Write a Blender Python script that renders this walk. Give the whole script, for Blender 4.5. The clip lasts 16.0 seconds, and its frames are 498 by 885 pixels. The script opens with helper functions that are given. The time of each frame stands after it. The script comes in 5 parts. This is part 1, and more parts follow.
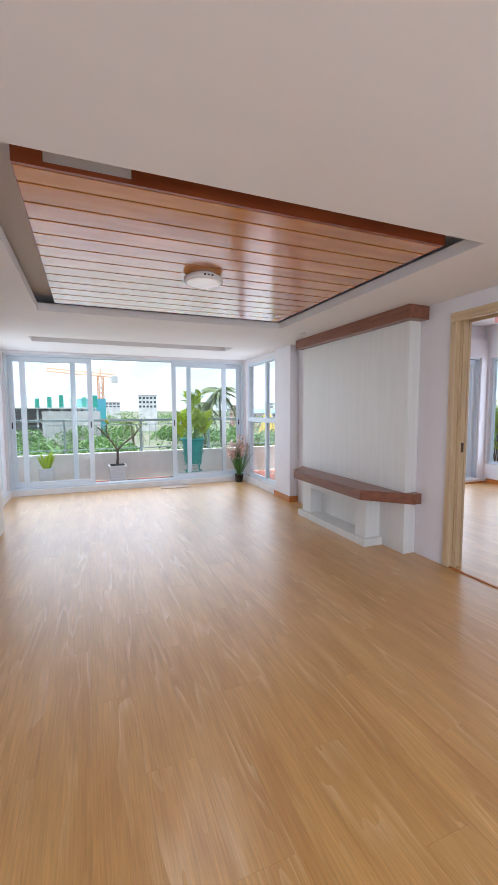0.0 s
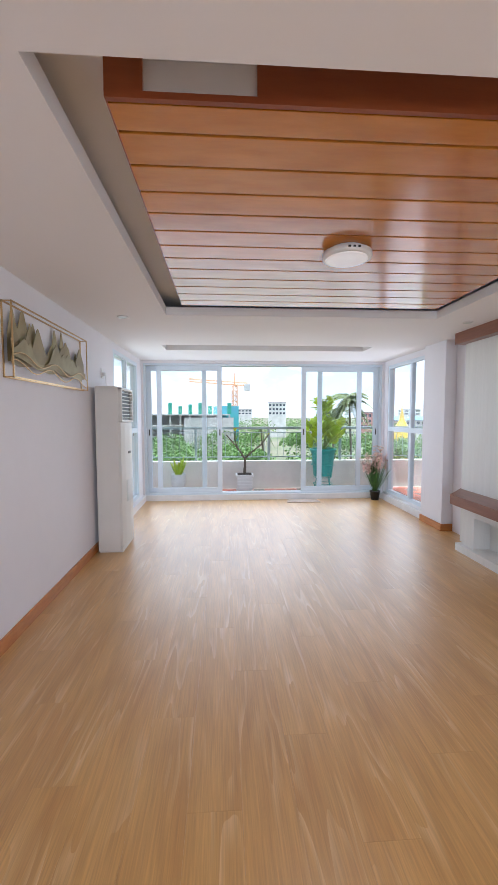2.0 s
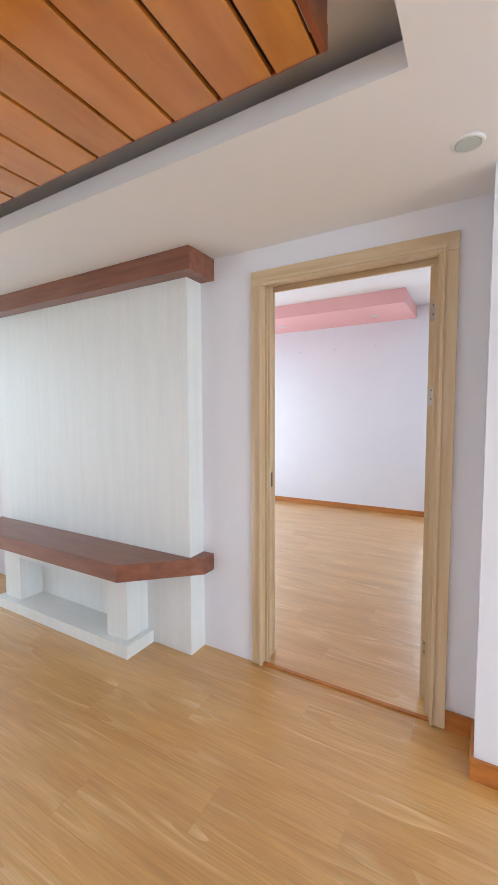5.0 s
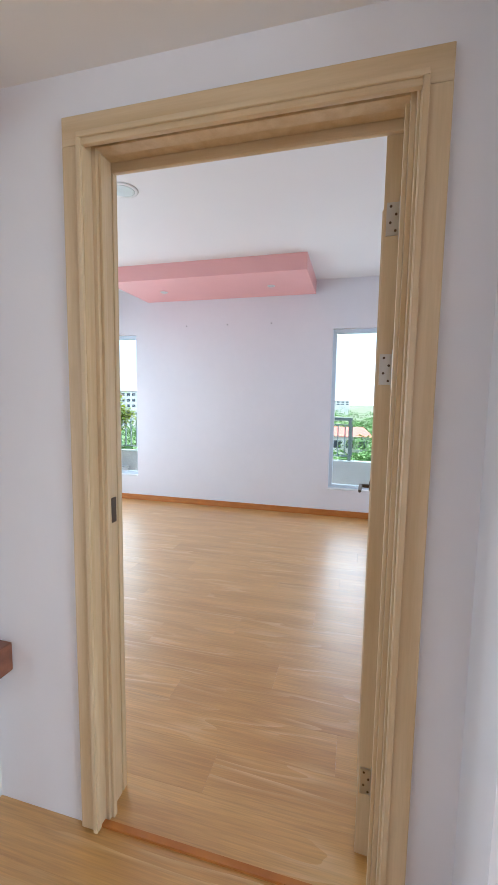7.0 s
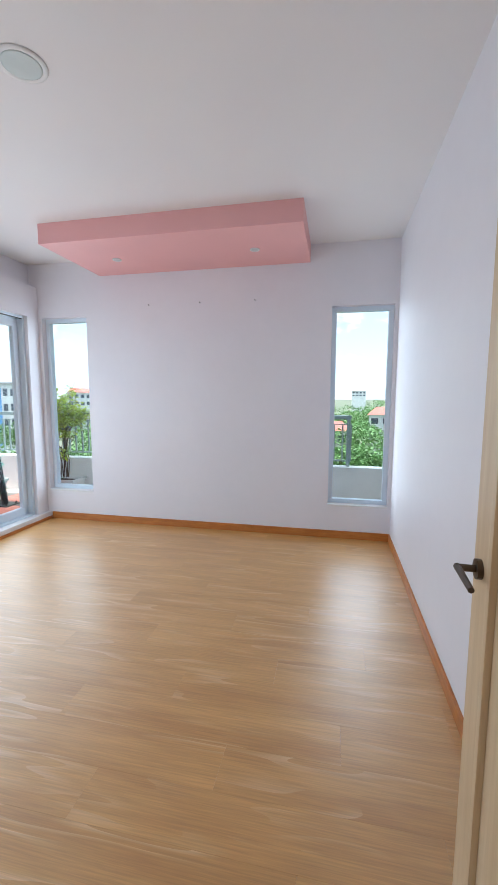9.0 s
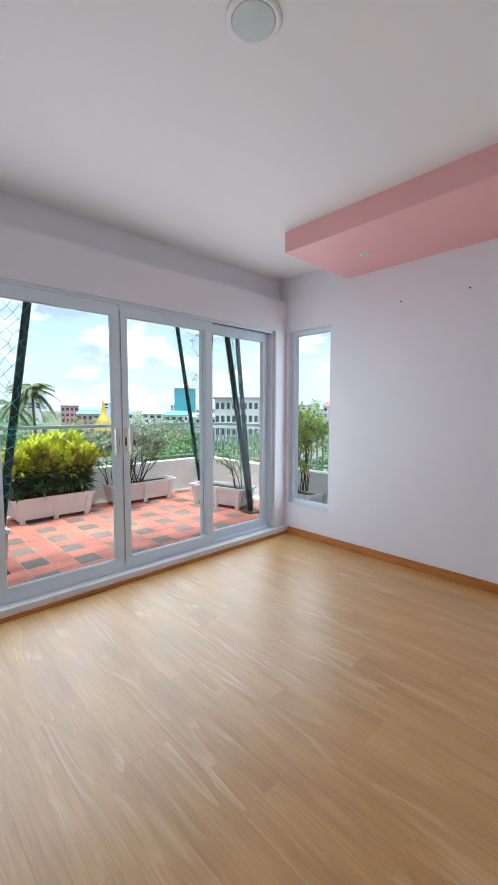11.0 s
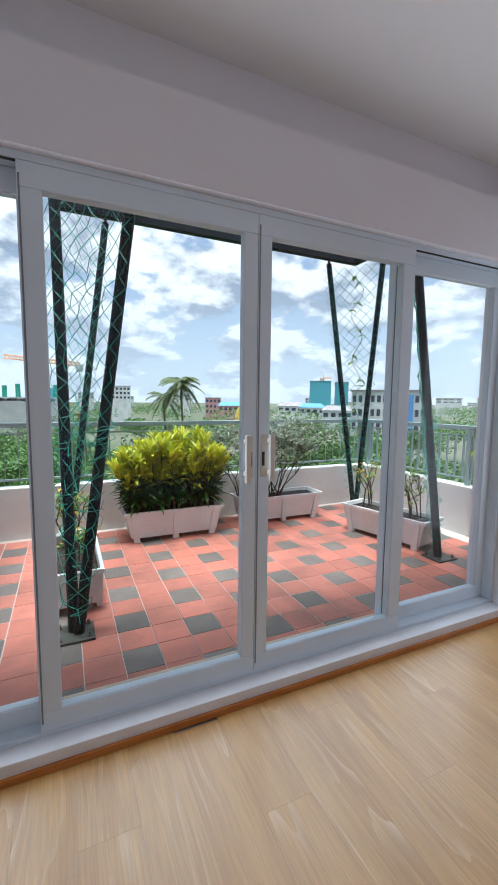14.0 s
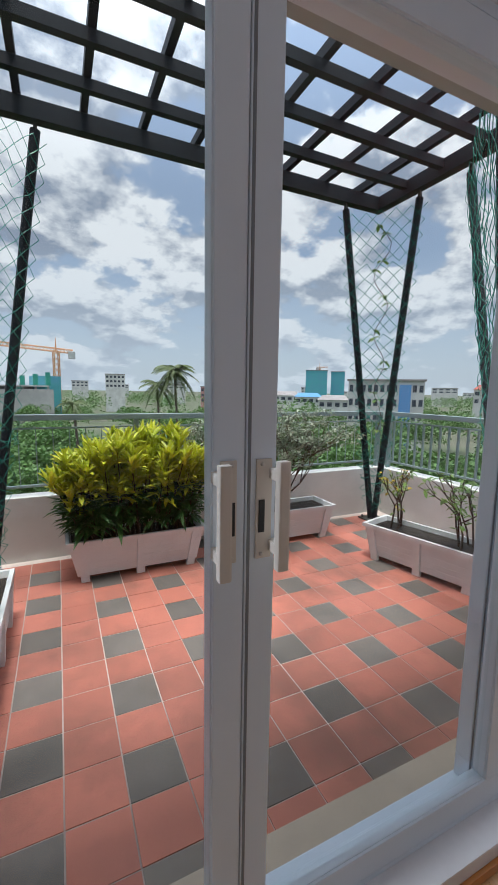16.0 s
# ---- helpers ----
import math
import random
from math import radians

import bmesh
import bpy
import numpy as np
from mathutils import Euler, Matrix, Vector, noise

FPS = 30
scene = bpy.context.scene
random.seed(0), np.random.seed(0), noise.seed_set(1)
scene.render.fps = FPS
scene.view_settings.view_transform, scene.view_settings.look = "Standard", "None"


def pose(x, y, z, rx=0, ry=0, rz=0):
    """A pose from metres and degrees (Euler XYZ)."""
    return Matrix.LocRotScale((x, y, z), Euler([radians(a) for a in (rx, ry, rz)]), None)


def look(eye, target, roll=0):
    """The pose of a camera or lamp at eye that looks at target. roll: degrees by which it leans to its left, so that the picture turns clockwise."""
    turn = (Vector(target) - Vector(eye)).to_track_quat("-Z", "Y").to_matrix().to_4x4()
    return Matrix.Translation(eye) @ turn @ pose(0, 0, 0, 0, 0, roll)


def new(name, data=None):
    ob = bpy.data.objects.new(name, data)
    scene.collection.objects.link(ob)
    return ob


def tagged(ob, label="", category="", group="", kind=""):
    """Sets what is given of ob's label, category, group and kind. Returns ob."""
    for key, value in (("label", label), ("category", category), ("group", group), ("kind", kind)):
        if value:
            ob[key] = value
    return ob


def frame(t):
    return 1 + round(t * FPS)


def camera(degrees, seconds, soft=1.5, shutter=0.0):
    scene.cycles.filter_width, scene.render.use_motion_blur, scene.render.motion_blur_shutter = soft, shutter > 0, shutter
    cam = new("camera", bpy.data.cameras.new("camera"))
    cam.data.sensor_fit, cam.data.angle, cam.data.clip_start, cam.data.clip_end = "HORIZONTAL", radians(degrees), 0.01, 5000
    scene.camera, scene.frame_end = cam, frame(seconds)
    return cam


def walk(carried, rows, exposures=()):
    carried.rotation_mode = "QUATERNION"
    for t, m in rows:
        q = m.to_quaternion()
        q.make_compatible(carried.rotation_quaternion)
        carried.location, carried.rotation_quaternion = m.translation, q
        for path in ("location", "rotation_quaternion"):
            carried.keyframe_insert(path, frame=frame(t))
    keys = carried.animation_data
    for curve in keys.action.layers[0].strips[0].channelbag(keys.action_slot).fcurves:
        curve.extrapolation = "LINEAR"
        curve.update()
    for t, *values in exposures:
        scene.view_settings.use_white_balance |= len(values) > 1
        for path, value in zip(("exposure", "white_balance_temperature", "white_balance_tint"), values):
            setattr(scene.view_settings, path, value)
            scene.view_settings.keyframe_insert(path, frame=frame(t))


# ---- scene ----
cam = camera(63.6, 16.0)

PATH = [
    (0, (-2.802, -2.504, 1.351), (-2.062, -0.654, 1.183), -0.2),
    (0.5, (-2.795, -2.342, 1.356), (-2.258, -0.423, 1.184), -0.0),
    (1, (-2.703, -2.191, 1.364), (-2.399, -0.222, 1.195), 0.4),
    (1.5, (-2.69, -2.084, 1.357), (-2.529, -0.097, 1.2), 0.3),
    (2, (-2.706, -1.935, 1.369), (-2.577, 0.057, 1.236), -0.1),
    (2.5, (-2.735, -1.793, 1.372), (-2.51, 0.19, 1.255), -0.8),
    (3, (-2.611, -1.627, 1.376), (-2.163, 0.318, 1.256), -0.8),
    (3.5, (-2.428, -1.452, 1.399), (-1.639, 0.381, 1.272), -0.7),
    (4, (-2.276, -1.308, 1.36), (-1.022, 0.245, 1.233), -0.1),
    (4.5, (-2.13, -1.162, 1.346), (-0.545, 0.052, 1.228), -0.6),
    (5, (-1.886, -1.063, 1.382), (-0.157, -0.066, 1.243), -0.2),
    (7.3, (-0.86, -0.76, 1.368), (1.077, -0.302, 1.169), 0.9),
    (7.8, (-0.608, -0.692, 1.367), (1.344, -0.309, 1.167), 0.7),
    (8.2, (-0.439, -0.634, 1.374), (1.516, -0.27, 1.152), 0.2),
    (10.3, (0.314, -0.389, 1.391), (2.104, 0.484, 1.211), -0.4),
    (10.5, (0.321, -0.367, 1.37), (2.035, 0.65, 1.204), -0.6),
    (11, (0.482, -0.322, 1.391), (1.856, 1.122, 1.227), 0.1),
    (11.5, (0.535, -0.259, 1.397), (1.626, 1.406, 1.2), 0.4),
    (12, (0.614, -0.05, 1.387), (1.562, 1.699, 1.177), -0.1),
    (12.5, (0.732, 0.211, 1.397), (1.614, 1.992, 1.18), -0.4),
    (13, (0.906, 0.494, 1.416), (1.733, 2.302, 1.201), -0.1),
    (13.5, (1.036, 0.759, 1.398), (1.856, 2.572, 1.194), 0.3),
    (14, (1.158, 1.052, 1.395), (1.989, 2.859, 1.191), 0.6),
    (14.5, (1.301, 1.328, 1.412), (2.140, 3.131, 1.190), 1.1),
    (15, (1.405, 1.564, 1.381), (2.258, 3.359, 1.153), 1.6),
    (15.5, (1.495, 1.797, 1.385), (2.364, 3.581, 1.134), 1.2),
    (16, (1.637, 2.018, 1.375), (2.486, 3.810, 1.118), 0.9),
]
EXPOSURES = [(0, 1.05, 5750, 10), (1.5, 1.06, 5750, 10), (3.5, 1.22, 5700, 9), (5, 1.75, 5550, 3), (8, 1.3, 5500, 2), (10.5, 0.95, 5700, 3), (12.5, 0.58, 5500, 3), (14.5, 0.26, 5800, 7), (16, -0.15, 6000, 9)]
walk(cam, [(t, look(eye, target, roll)) for t, eye, target, roll in PATH], EXPOSURES)

# ---- world, sun, daylight in the openings ----
SUN_EL, SUN_AZ = 84.0, 215.0   # degrees; azimuth clockwise from +y


def build_world():
    w = bpy.data.worlds.new("world")
    scene.world = w
    w.use_nodes = True
    nt = w.node_tree
    nt.nodes.clear()
    N, L = nt.nodes.new, nt.links.new
    out, bg = N("ShaderNodeOutputWorld"), N("ShaderNodeBackground")
    sky = N("ShaderNodeTexSky")
    sky.sky_type, sky.sun_disc = "NISHITA", False
    sky.sun_elevation, sky.sun_rotation = radians(SUN_EL), radians(SUN_AZ)
    sky.dust_density, sky.air_density = 1.6, 1.0
    tc = N("ShaderNodeTexCoord")
    sep = N("ShaderNodeSeparateXYZ")
    L(tc.outputs["Generated"], sep.inputs[0])
    # cloud layer: the direction projected on a high plane
    zc = N("ShaderNodeMath"); zc.operation = "MAXIMUM"; zc.inputs[1].default_value = 0.0
    L(sep.outputs["Z"], zc.inputs[0])
    za = N("ShaderNodeMath"); za.operation = "ADD"; za.inputs[1].default_value = 0.42
    L(zc.outputs[0], za.inputs[0])
    dv = N("ShaderNodeVectorMath"); dv.operation = "DIVIDE"
    cmb = N("ShaderNodeCombineXYZ")
    for k in "XYZ":
        L(za.outputs[0], cmb.inputs[k])
    L(tc.outputs["Generated"], dv.inputs[0]); L(cmb.outputs[0], dv.inputs[1])
    def cloud_noise(vec, scale, detail, rough):
        n = N("ShaderNodeTexNoise")
        n.inputs["Scale"].default_value, n.inputs["Detail"].default_value, n.inputs["Roughness"].default_value = scale, detail, rough
        L(vec, n.inputs["Vector"])
        return n.outputs["Fac"]

    body = cloud_noise(dv.outputs[0], 3.0, 10, 0.55)
    cover = N("ShaderNodeMapRange"); cover.interpolation_type = "SMOOTHSTEP"
    cover.inputs["From Min"].default_value, cover.inputs["From Max"].default_value = 0.44, 0.51
    L(body, cover.inputs["Value"])
    # sunlit tops and grey bases: the same clouds a little higher up, compared
    higher = N("ShaderNodeVectorMath"); higher.operation = "SCALE"; higher.inputs["Scale"].default_value = 0.94
    L(dv.outputs[0], higher.inputs[0])
    above = cloud_noise(higher.outputs[0], 3.0, 10, 0.55)
    rise = N("ShaderNodeMath"); rise.operation = "SUBTRACT"; L(body, rise.inputs[0]); L(above, rise.inputs[1])
    lit = N("ShaderNodeMapRange"); lit.inputs["From Min"].default_value, lit.inputs["From Max"].default_value = -0.075, 0.065
    L(rise.outputs[0], lit.inputs["Value"])
    r2 = N("ShaderNodeValToRGB")
    r2.color_ramp.elements[0].position, r2.color_ramp.elements[1].position = 0.1, 0.85
    r2.color_ramp.elements[0].color, r2.color_ramp.elements[1].color = (2.7, 3.1, 3.8, 1), (7.8, 7.8, 7.8, 1)
    L(lit.outputs[0], r2.inputs[0])
    veil = N("ShaderNodeMix"); veil.data_type = "RGBA"; veil.inputs["Factor"].default_value = 0.45; veil.inputs["B"].default_value = (4.3, 5.0, 5.9, 1)
    L(sky.outputs[0], veil.inputs["A"])
    mix = N("ShaderNodeMix"); mix.data_type = "RGBA"
    L(cover.outputs[0], mix.inputs["Factor"]); L(veil.outputs["Result"], mix.inputs["A"]); L(r2.outputs["Color"], mix.inputs["B"])
    # pale haze low over the horizon
    hz = N("ShaderNodeMapRange"); hz.inputs["From Min"].default_value, hz.inputs["From Max"].default_value = 0.0, 0.3
    hz.inputs["To Min"].default_value, hz.inputs["To Max"].default_value = 0.75, 0.0
    L(sep.outputs["Z"], hz.inputs["Value"])
    mix2 = N("ShaderNodeMix"); mix2.data_type = "RGBA"; mix2.inputs["B"].default_value = (5.6, 6.2, 6.8, 1)
    L(hz.outputs[0], mix2.inputs["Factor"]); L(mix.outputs["Result"], mix2.inputs["A"])
    # a thinly veiled sky is brighter towards the zenith
    zen = N("ShaderNodeMapRange"); zen.interpolation_type = "SMOOTHSTEP"
    for k, x in (("From Min", 0.35), ("From Max", 1.0), ("To Min", 0.115), ("To Max", 0.34)):
        zen.inputs[k].default_value = x
    L(sep.outputs["Z"], zen.inputs["Value"]); L(zen.outputs[0], bg.inputs["Strength"])
    L(mix2.outputs["Result"], bg.inputs["Color"]); L(bg.outputs[0], out.inputs[0])


build_world()


def lamp(name, kind, m, energy, color=(1, 1, 1), size=None, angle=None):
    data = bpy.data.lights.new(name, kind)
    data.energy, data.color = energy, color
    if size:
        data.shape, data.size, data.size_y = "RECTANGLE", *size
    if angle:
        data.angle = radians(angle)
    ob = new(name, data)
    ob.matrix_world = m
    return ob


az, el = radians(SUN_AZ), radians(SUN_EL)
lamp("sun", "SUN", look((math.sin(az) * math.cos(el) * 50, math.cos(az) * math.cos(el) * 50, math.sin(el) * 50), (0, 0, 0)), 5.0, (1, 0.95, 0.88), angle=14.0)
# sky light entering by the glazed openings, then a fill lamp from the south
DAY = (0.94, 0.96, 1.0)
lamp("daylight", "AREA", look((-2.02, 4.553, 1.15), (-2.02, 0, 1.15)), 12, DAY, size=(3.7, 2.0))
lamp("daylight", "AREA", look((-0.125, 3.8, 1.15), (-4, 3.8, 1.15)), 4, DAY, size=(1.15, 1.9))
lamp("daylight", "AREA", look((-3.93, 3.6, 1.15), (0, 3.6, 1.15)), 4, DAY, size=(1.2, 1.9))
lamp("daylight", "AREA", look((1.95, 2.685, 1.17), (1.95, -1, 1.17)), 16, DAY, size=(3.4, 2.0))
lamp("daylight", "AREA", look((3.865, 2.34, 1.3), (0, 2.34, 1.3)), 2.5, DAY, size=(0.5, 1.8))
lamp("daylight", "AREA", look((3.865, -0.78, 1.3), (0, -0.78, 1.3)), 2.5, DAY, size=(0.5, 1.8))
# added fill lamp behind the view, at an assumed south opening
lamp("daylight", "AREA", look((-2.0, -5.17, 1.3), (-2.0, 0, 1.2)), 36, DAY, size=(2.6, 1.9))


# ---- materials ----
def material(name, base, rough=0.5, metal=0.0, second=None, scale=6.0, stretch=(1, 1, 1), bump=0.0, bump_scale=None, contrast=(0.35, 0.65), spread=0.0, detail=6, coat=0.0, spec=None, fine=0.0):
    """base and second mix by a noise of that scale; fine adds a small-scale shift of value; spread varies it per object."""
    m = bpy.data.materials.new(name)
    m.use_nodes = True
    nt = m.node_tree
    N, L = nt.nodes.new, nt.links.new
    b = nt.nodes["Principled BSDF"]
    b.inputs["Roughness"].default_value, b.inputs["Metallic"].default_value = rough, metal
    b.inputs["Coat Weight"].default_value = coat
    b.inputs["Coat Roughness"].default_value = 0.12
    if spec is not None:
        b.inputs["Specular IOR Level"].default_value = spec
    second = second or tuple(c * 0.9 for c in base)
    tc, mp, info = N("ShaderNodeTexCoord"), N("ShaderNodeMapping"), N("ShaderNodeObjectInfo")
    mp.inputs["Scale"].default_value = stretch
    shift = N("ShaderNodeVectorMath"); shift.operation = "SCALE"; shift.inputs[0].default_value = (37, 53, 17)
    L(info.outputs["Random"], shift.inputs["Scale"]); L(shift.outputs[0], mp.inputs["Location"])
    L(tc.outputs["Object"], mp.inputs["Vector"])
    n = N("ShaderNodeTexNoise"); n.inputs["Scale"].default_value, n.inputs["Detail"].default_value = scale, detail
    L(mp.outputs[0], n.inputs["Vector"])
    r = N("ShaderNodeValToRGB")
    r.color_ramp.elements[0].position, r.color_ramp.elements[1].position = contrast
    r.color_ramp.elements[0].color, r.color_ramp.elements[1].color = (*base, 1), (*second, 1)
    L(n.outputs["Fac"], r.inputs[0])
    col = r.outputs["Color"]
    if spread or fine:
        hs = N("ShaderNodeHueSaturation")
        L(col, hs.inputs["Color"])
        val = None
        if spread:
            geo = N("ShaderNodeNewGeometry")
            add = N("ShaderNodeMath"); add.operation = "ADD"
            L(info.outputs["Random"], add.inputs[0]); L(geo.outputs["Random Per Island"], add.inputs[1])
            fr = N("ShaderNodeMath"); fr.operation = "FRACT"; L(add.outputs[0], fr.inputs[0])
            mr = N("ShaderNodeMapRange"); mr.inputs["To Min"].default_value, mr.inputs["To Max"].default_value = 1 - spread, 1 + spread
            L(fr.outputs[0], mr.inputs["Value"]); val = mr.outputs[0]
        if fine:
            nf = N("ShaderNodeTexNoise"); nf.inputs["Scale"].default_value, nf.inputs["Detail"].default_value = scale * 9, 3
            L(mp.outputs[0], nf.inputs["Vector"])
            mf = N("ShaderNodeMapRange"); mf.inputs["To Min"].default_value, mf.inputs["To Max"].default_value = 1 - fine, 1 + fine
            L(nf.outputs["Fac"], mf.inputs["Value"])
            if val:
                mu = N("ShaderNodeMath"); mu.operation = "MULTIPLY"; L(val, mu.inputs[0]); L(mf.outputs[0], mu.inputs[1]); val = mu.outputs[0]
            else:
                val = mf.outputs[0]
        L(val, hs.inputs["Value"])
        col = hs.outputs["Color"]
    L(col, b.inputs["Base Color"])
    if bump:
        nb = N("ShaderNodeTexNoise"); nb.inputs["Scale"].default_value, nb.inputs["Detail"].default_value = bump_scale or scale * 6, 5
        L(mp.outputs[0], nb.inputs["Vector"])
        bp = N("ShaderNodeBump"); bp.inputs["Strength"].default_value, bp.inputs["Distance"].default_value = bump, 0.004
        L(nb.outputs["Fac"], bp.inputs["Height"]); L(bp.outputs[0], b.inputs["Normal"])
    return m


def glass_material():
    m = bpy.data.materials.new("window_glass")
    m.use_nodes = True
    b = m.node_tree.nodes["Principled BSDF"]
    b.inputs["Transmission Weight"].default_value, b.inputs["Roughness"].default_value, b.inputs["IOR"].default_value = 1.0, 0.0, 1.25
    b.inputs["Base Color"].default_value = (0.96, 0.985, 0.975, 1)
    return m


def oak_laminate():
    """Honey oak print: fine fibres along y, arched growth rings with pale streaks, each board shifted and toned on its own."""
    m = bpy.data.materials.new("laminate_oak")
    m.use_nodes = True
    nt = m.node_tree
    N, L = nt.nodes.new, nt.links.new
    b = nt.nodes["Principled BSDF"]
    b.inputs["Specular IOR Level"].default_value = 0.8
    b.inputs["Coat Weight"].default_value, b.inputs["Coat Roughness"].default_value = 0.8, 0.36
    b.inputs["Coat IOR"].default_value = 1.6
    tc, info = N("ShaderNodeTexCoord"), N("ShaderNodeObjectInfo")
    shift = N("ShaderNodeVectorMath"); shift.operation = "SCALE"; shift.inputs[0].default_value = (37, 53, 17)
    L(info.outputs["Random"], shift.inputs["Scale"])
    def noise(stretch, scale, detail, rough=0.5):
        mp = N("ShaderNodeMapping"); mp.inputs["Scale"].default_value = stretch
        L(shift.outputs[0], mp.inputs["Location"]); L(tc.outputs["Object"], mp.inputs["Vector"])
        n = N("ShaderNodeTexNoise")
        n.inputs["Scale"].default_value, n.inputs["Detail"].default_value, n.inputs["Roughness"].default_value = scale, detail, rough
        L(mp.outputs[0], n.inputs["Vector"])
        return n.outputs["Fac"]
    def ranged(v, a, z, lo, hi):
        r = N("ShaderNodeMapRange")
        for k, x in (("From Min", a), ("From Max", z), ("To Min", lo), ("To Max", hi)):
            r.inputs[k].default_value = x
        L(v, r.inputs["Value"])
        return r.outputs[0]
    def math_node(op, a, k):
        n = N("ShaderNodeMath"); n.operation = op
        L(a, n.inputs[0])
        if isinstance(k, (int, float)):
            n.inputs[1].default_value = k
        else:
            L(k, n.inputs[1])
        return n.outputs[0]
    def blend(fac, a, c):
        x = N("ShaderNodeMix"); x.data_type = "RGBA"
        L(fac, x.inputs["Factor"])
        for s, v in (("A", a), ("B", c)):
            if isinstance(v, tuple):
                x.inputs[s].default_value = (*v, 1)
            else:
                L(v, x.inputs[s])
        return x.outputs["Result"]
    tone = noise((5, 0.9, 1), 1.6, 4)
    rings = math_node("FRACT", math_node("MULTIPLY", noise((7, 0.75, 1), 1.0, 2, 0.4), 9.0), 1.0)
    fibre = noise((60, 1.6, 1), 3.0, 4, 0.6)
    streak = math_node("MULTIPLY", ranged(rings, 0.55, 0.97, 0, 1), ranged(noise((4, 0.8, 1), 2.2, 2), 0.46, 0.70, 0, 0.75))
    col = blend(ranged(tone, 0.3, 0.7, 0, 1), (0.63, 0.36, 0.105), (0.49, 0.248, 0.056))
    col = blend(streak, col, (0.74, 0.52, 0.26))
    hs = N("ShaderNodeHueSaturation")
    L(col, hs.inputs["Color"])
    L(math_node("MULTIPLY", ranged(fibre, 0.3, 0.7, 0.82, 1.13), ranged(info.outputs["Random"], 0, 1, 0.98, 1.02)), hs.inputs["Value"])
    L(hs.outputs["Color"], b.inputs["Base Color"])
    L(ranged(fibre, 0.3, 0.7, 0.33, 0.41), b.inputs["Roughness"])
    bp = N("ShaderNodeBump"); bp.inputs["Strength"].default_value, bp.inputs["Distance"].default_value = 0.08, 0.002
    L(fibre, bp.inputs["Height"]); L(bp.outputs[0], b.inputs["Normal"])
    return m


def glowing(name, color, strength):
    m = material(name, color, 0.4)
    b = m.node_tree.nodes["Principled BSDF"]
    b.inputs["Emission Color"].default_value, b.inputs["Emission Strength"].default_value = (*color, 1), strength
    return m


WALL = material("wall_paint", (0.79, 0.775, 0.81), 0.55, second=(0.765, 0.75, 0.79), scale=1.3, bump=0.06, bump_scale=90, fine=0.015)
CEIL = material("ceiling_paint", (0.81, 0.79, 0.785), 0.7, second=(0.79, 0.77, 0.77), scale=1.0, bump=0.05, bump_scale=70)
PINK = material("pink_paint", (0.80, 0.43, 0.415), 0.5, second=(0.77, 0.41, 0.40), scale=2, bump=0.05, bump_scale=80)
FLOOR = oak_laminate()
PANEL = material("varnished_ceiling_wood", (0.62, 0.245, 0.034), 0.18, second=(0.51, 0.18, 0.02), scale=2.0, stretch=(1.2, 5, 1), spread=0.10, fine=0.07, coat=0.5)
REDWOOD = material("stained_fascia_wood", (0.30, 0.075, 0.02), 0.3, second=(0.23, 0.05, 0.013), scale=3, stretch=(1, 6, 6), fine=0.08)
WALNUT = material("walnut_laminate", (0.26, 0.105, 0.058), 0.32, second=(0.17, 0.062, 0.034), scale=3, stretch=(9, 0.9, 9), fine=0.15, contrast=(0.3, 0.7))
WHITEWOOD = material("whitewashed_wood", (0.75, 0.755, 0.73), 0.42, second=(0.705, 0.71, 0.685), scale=3, stretch=(8, 8, 0.5), fine=0.06, contrast=(0.3, 0.75))
PINE = material("pale_door_wood", (0.66, 0.52, 0.34), 0.42, second=(0.54, 0.39, 0.22), scale=3, stretch=(9, 9, 0.55), fine=0.08, contrast=(0.3, 0.72))
PINE_ACROSS = material("pale_door_wood_across", (0.66, 0.52, 0.34), 0.42, second=(0.54, 0.39, 0.22), scale=3, stretch=(9, 0.55, 9), fine=0.08, contrast=(0.3, 0.72))
SKIRT = material("orange_skirting_wood", (0.50, 0.19, 0.04), 0.35, second=(0.40, 0.135, 0.026), scale=4, stretch=(2, 2, 9), fine=0.08)
UPVC = material("white_upvc", (0.69, 0.77, 0.85), 0.32, second=(0.66, 0.74, 0.82), scale=3)
GAP_BLACK = material("black_gap_fill", (0.02, 0.02, 0.02), 0.6)
CURB = material("white_sill_paint", (0.78, 0.78, 0.80), 0.4, second=(0.72, 0.71, 0.72), scale=5, fine=0.03)
GLASS = glass_material()
GROOVE_SHADE = material("groove_shade_grey", (0.22, 0.24, 0.27), 0.6)
CHROME = material("brushed_steel", (0.6, 0.58, 0.54), 0.28, 1.0, scale=20)
BRONZE = material("dark_bronze", (0.12, 0.09, 0.07), 0.35, 1.0, scale=20)
GOLD = material("brass_wire", (0.55, 0.36, 0.17), 0.32, 1.0, scale=20)
BLACK = material("black_plastic", (0.015, 0.015, 0.016), 0.45)
CREAM = material("cream_plastic", (0.66, 0.61, 0.54), 0.35)
ACWHITE = material("ivory_appliance_plastic", (0.72, 0.70, 0.665), 0.4, second=(0.69, 0.67, 0.63), scale=3)
DIFFUSER = glowing("lamp_diffuser", (0.90, 0.86, 0.84), 0.12)
GREYGLASS = material("frosted_diffuser", (0.55, 0.60, 0.58), 0.3, second=(0.5, 0.55, 0.53), scale=8)
WHITEPL = material("white_plastic", (0.78, 0.77, 0.76), 0.4, second=(0.72, 0.71, 0.70), scale=4)
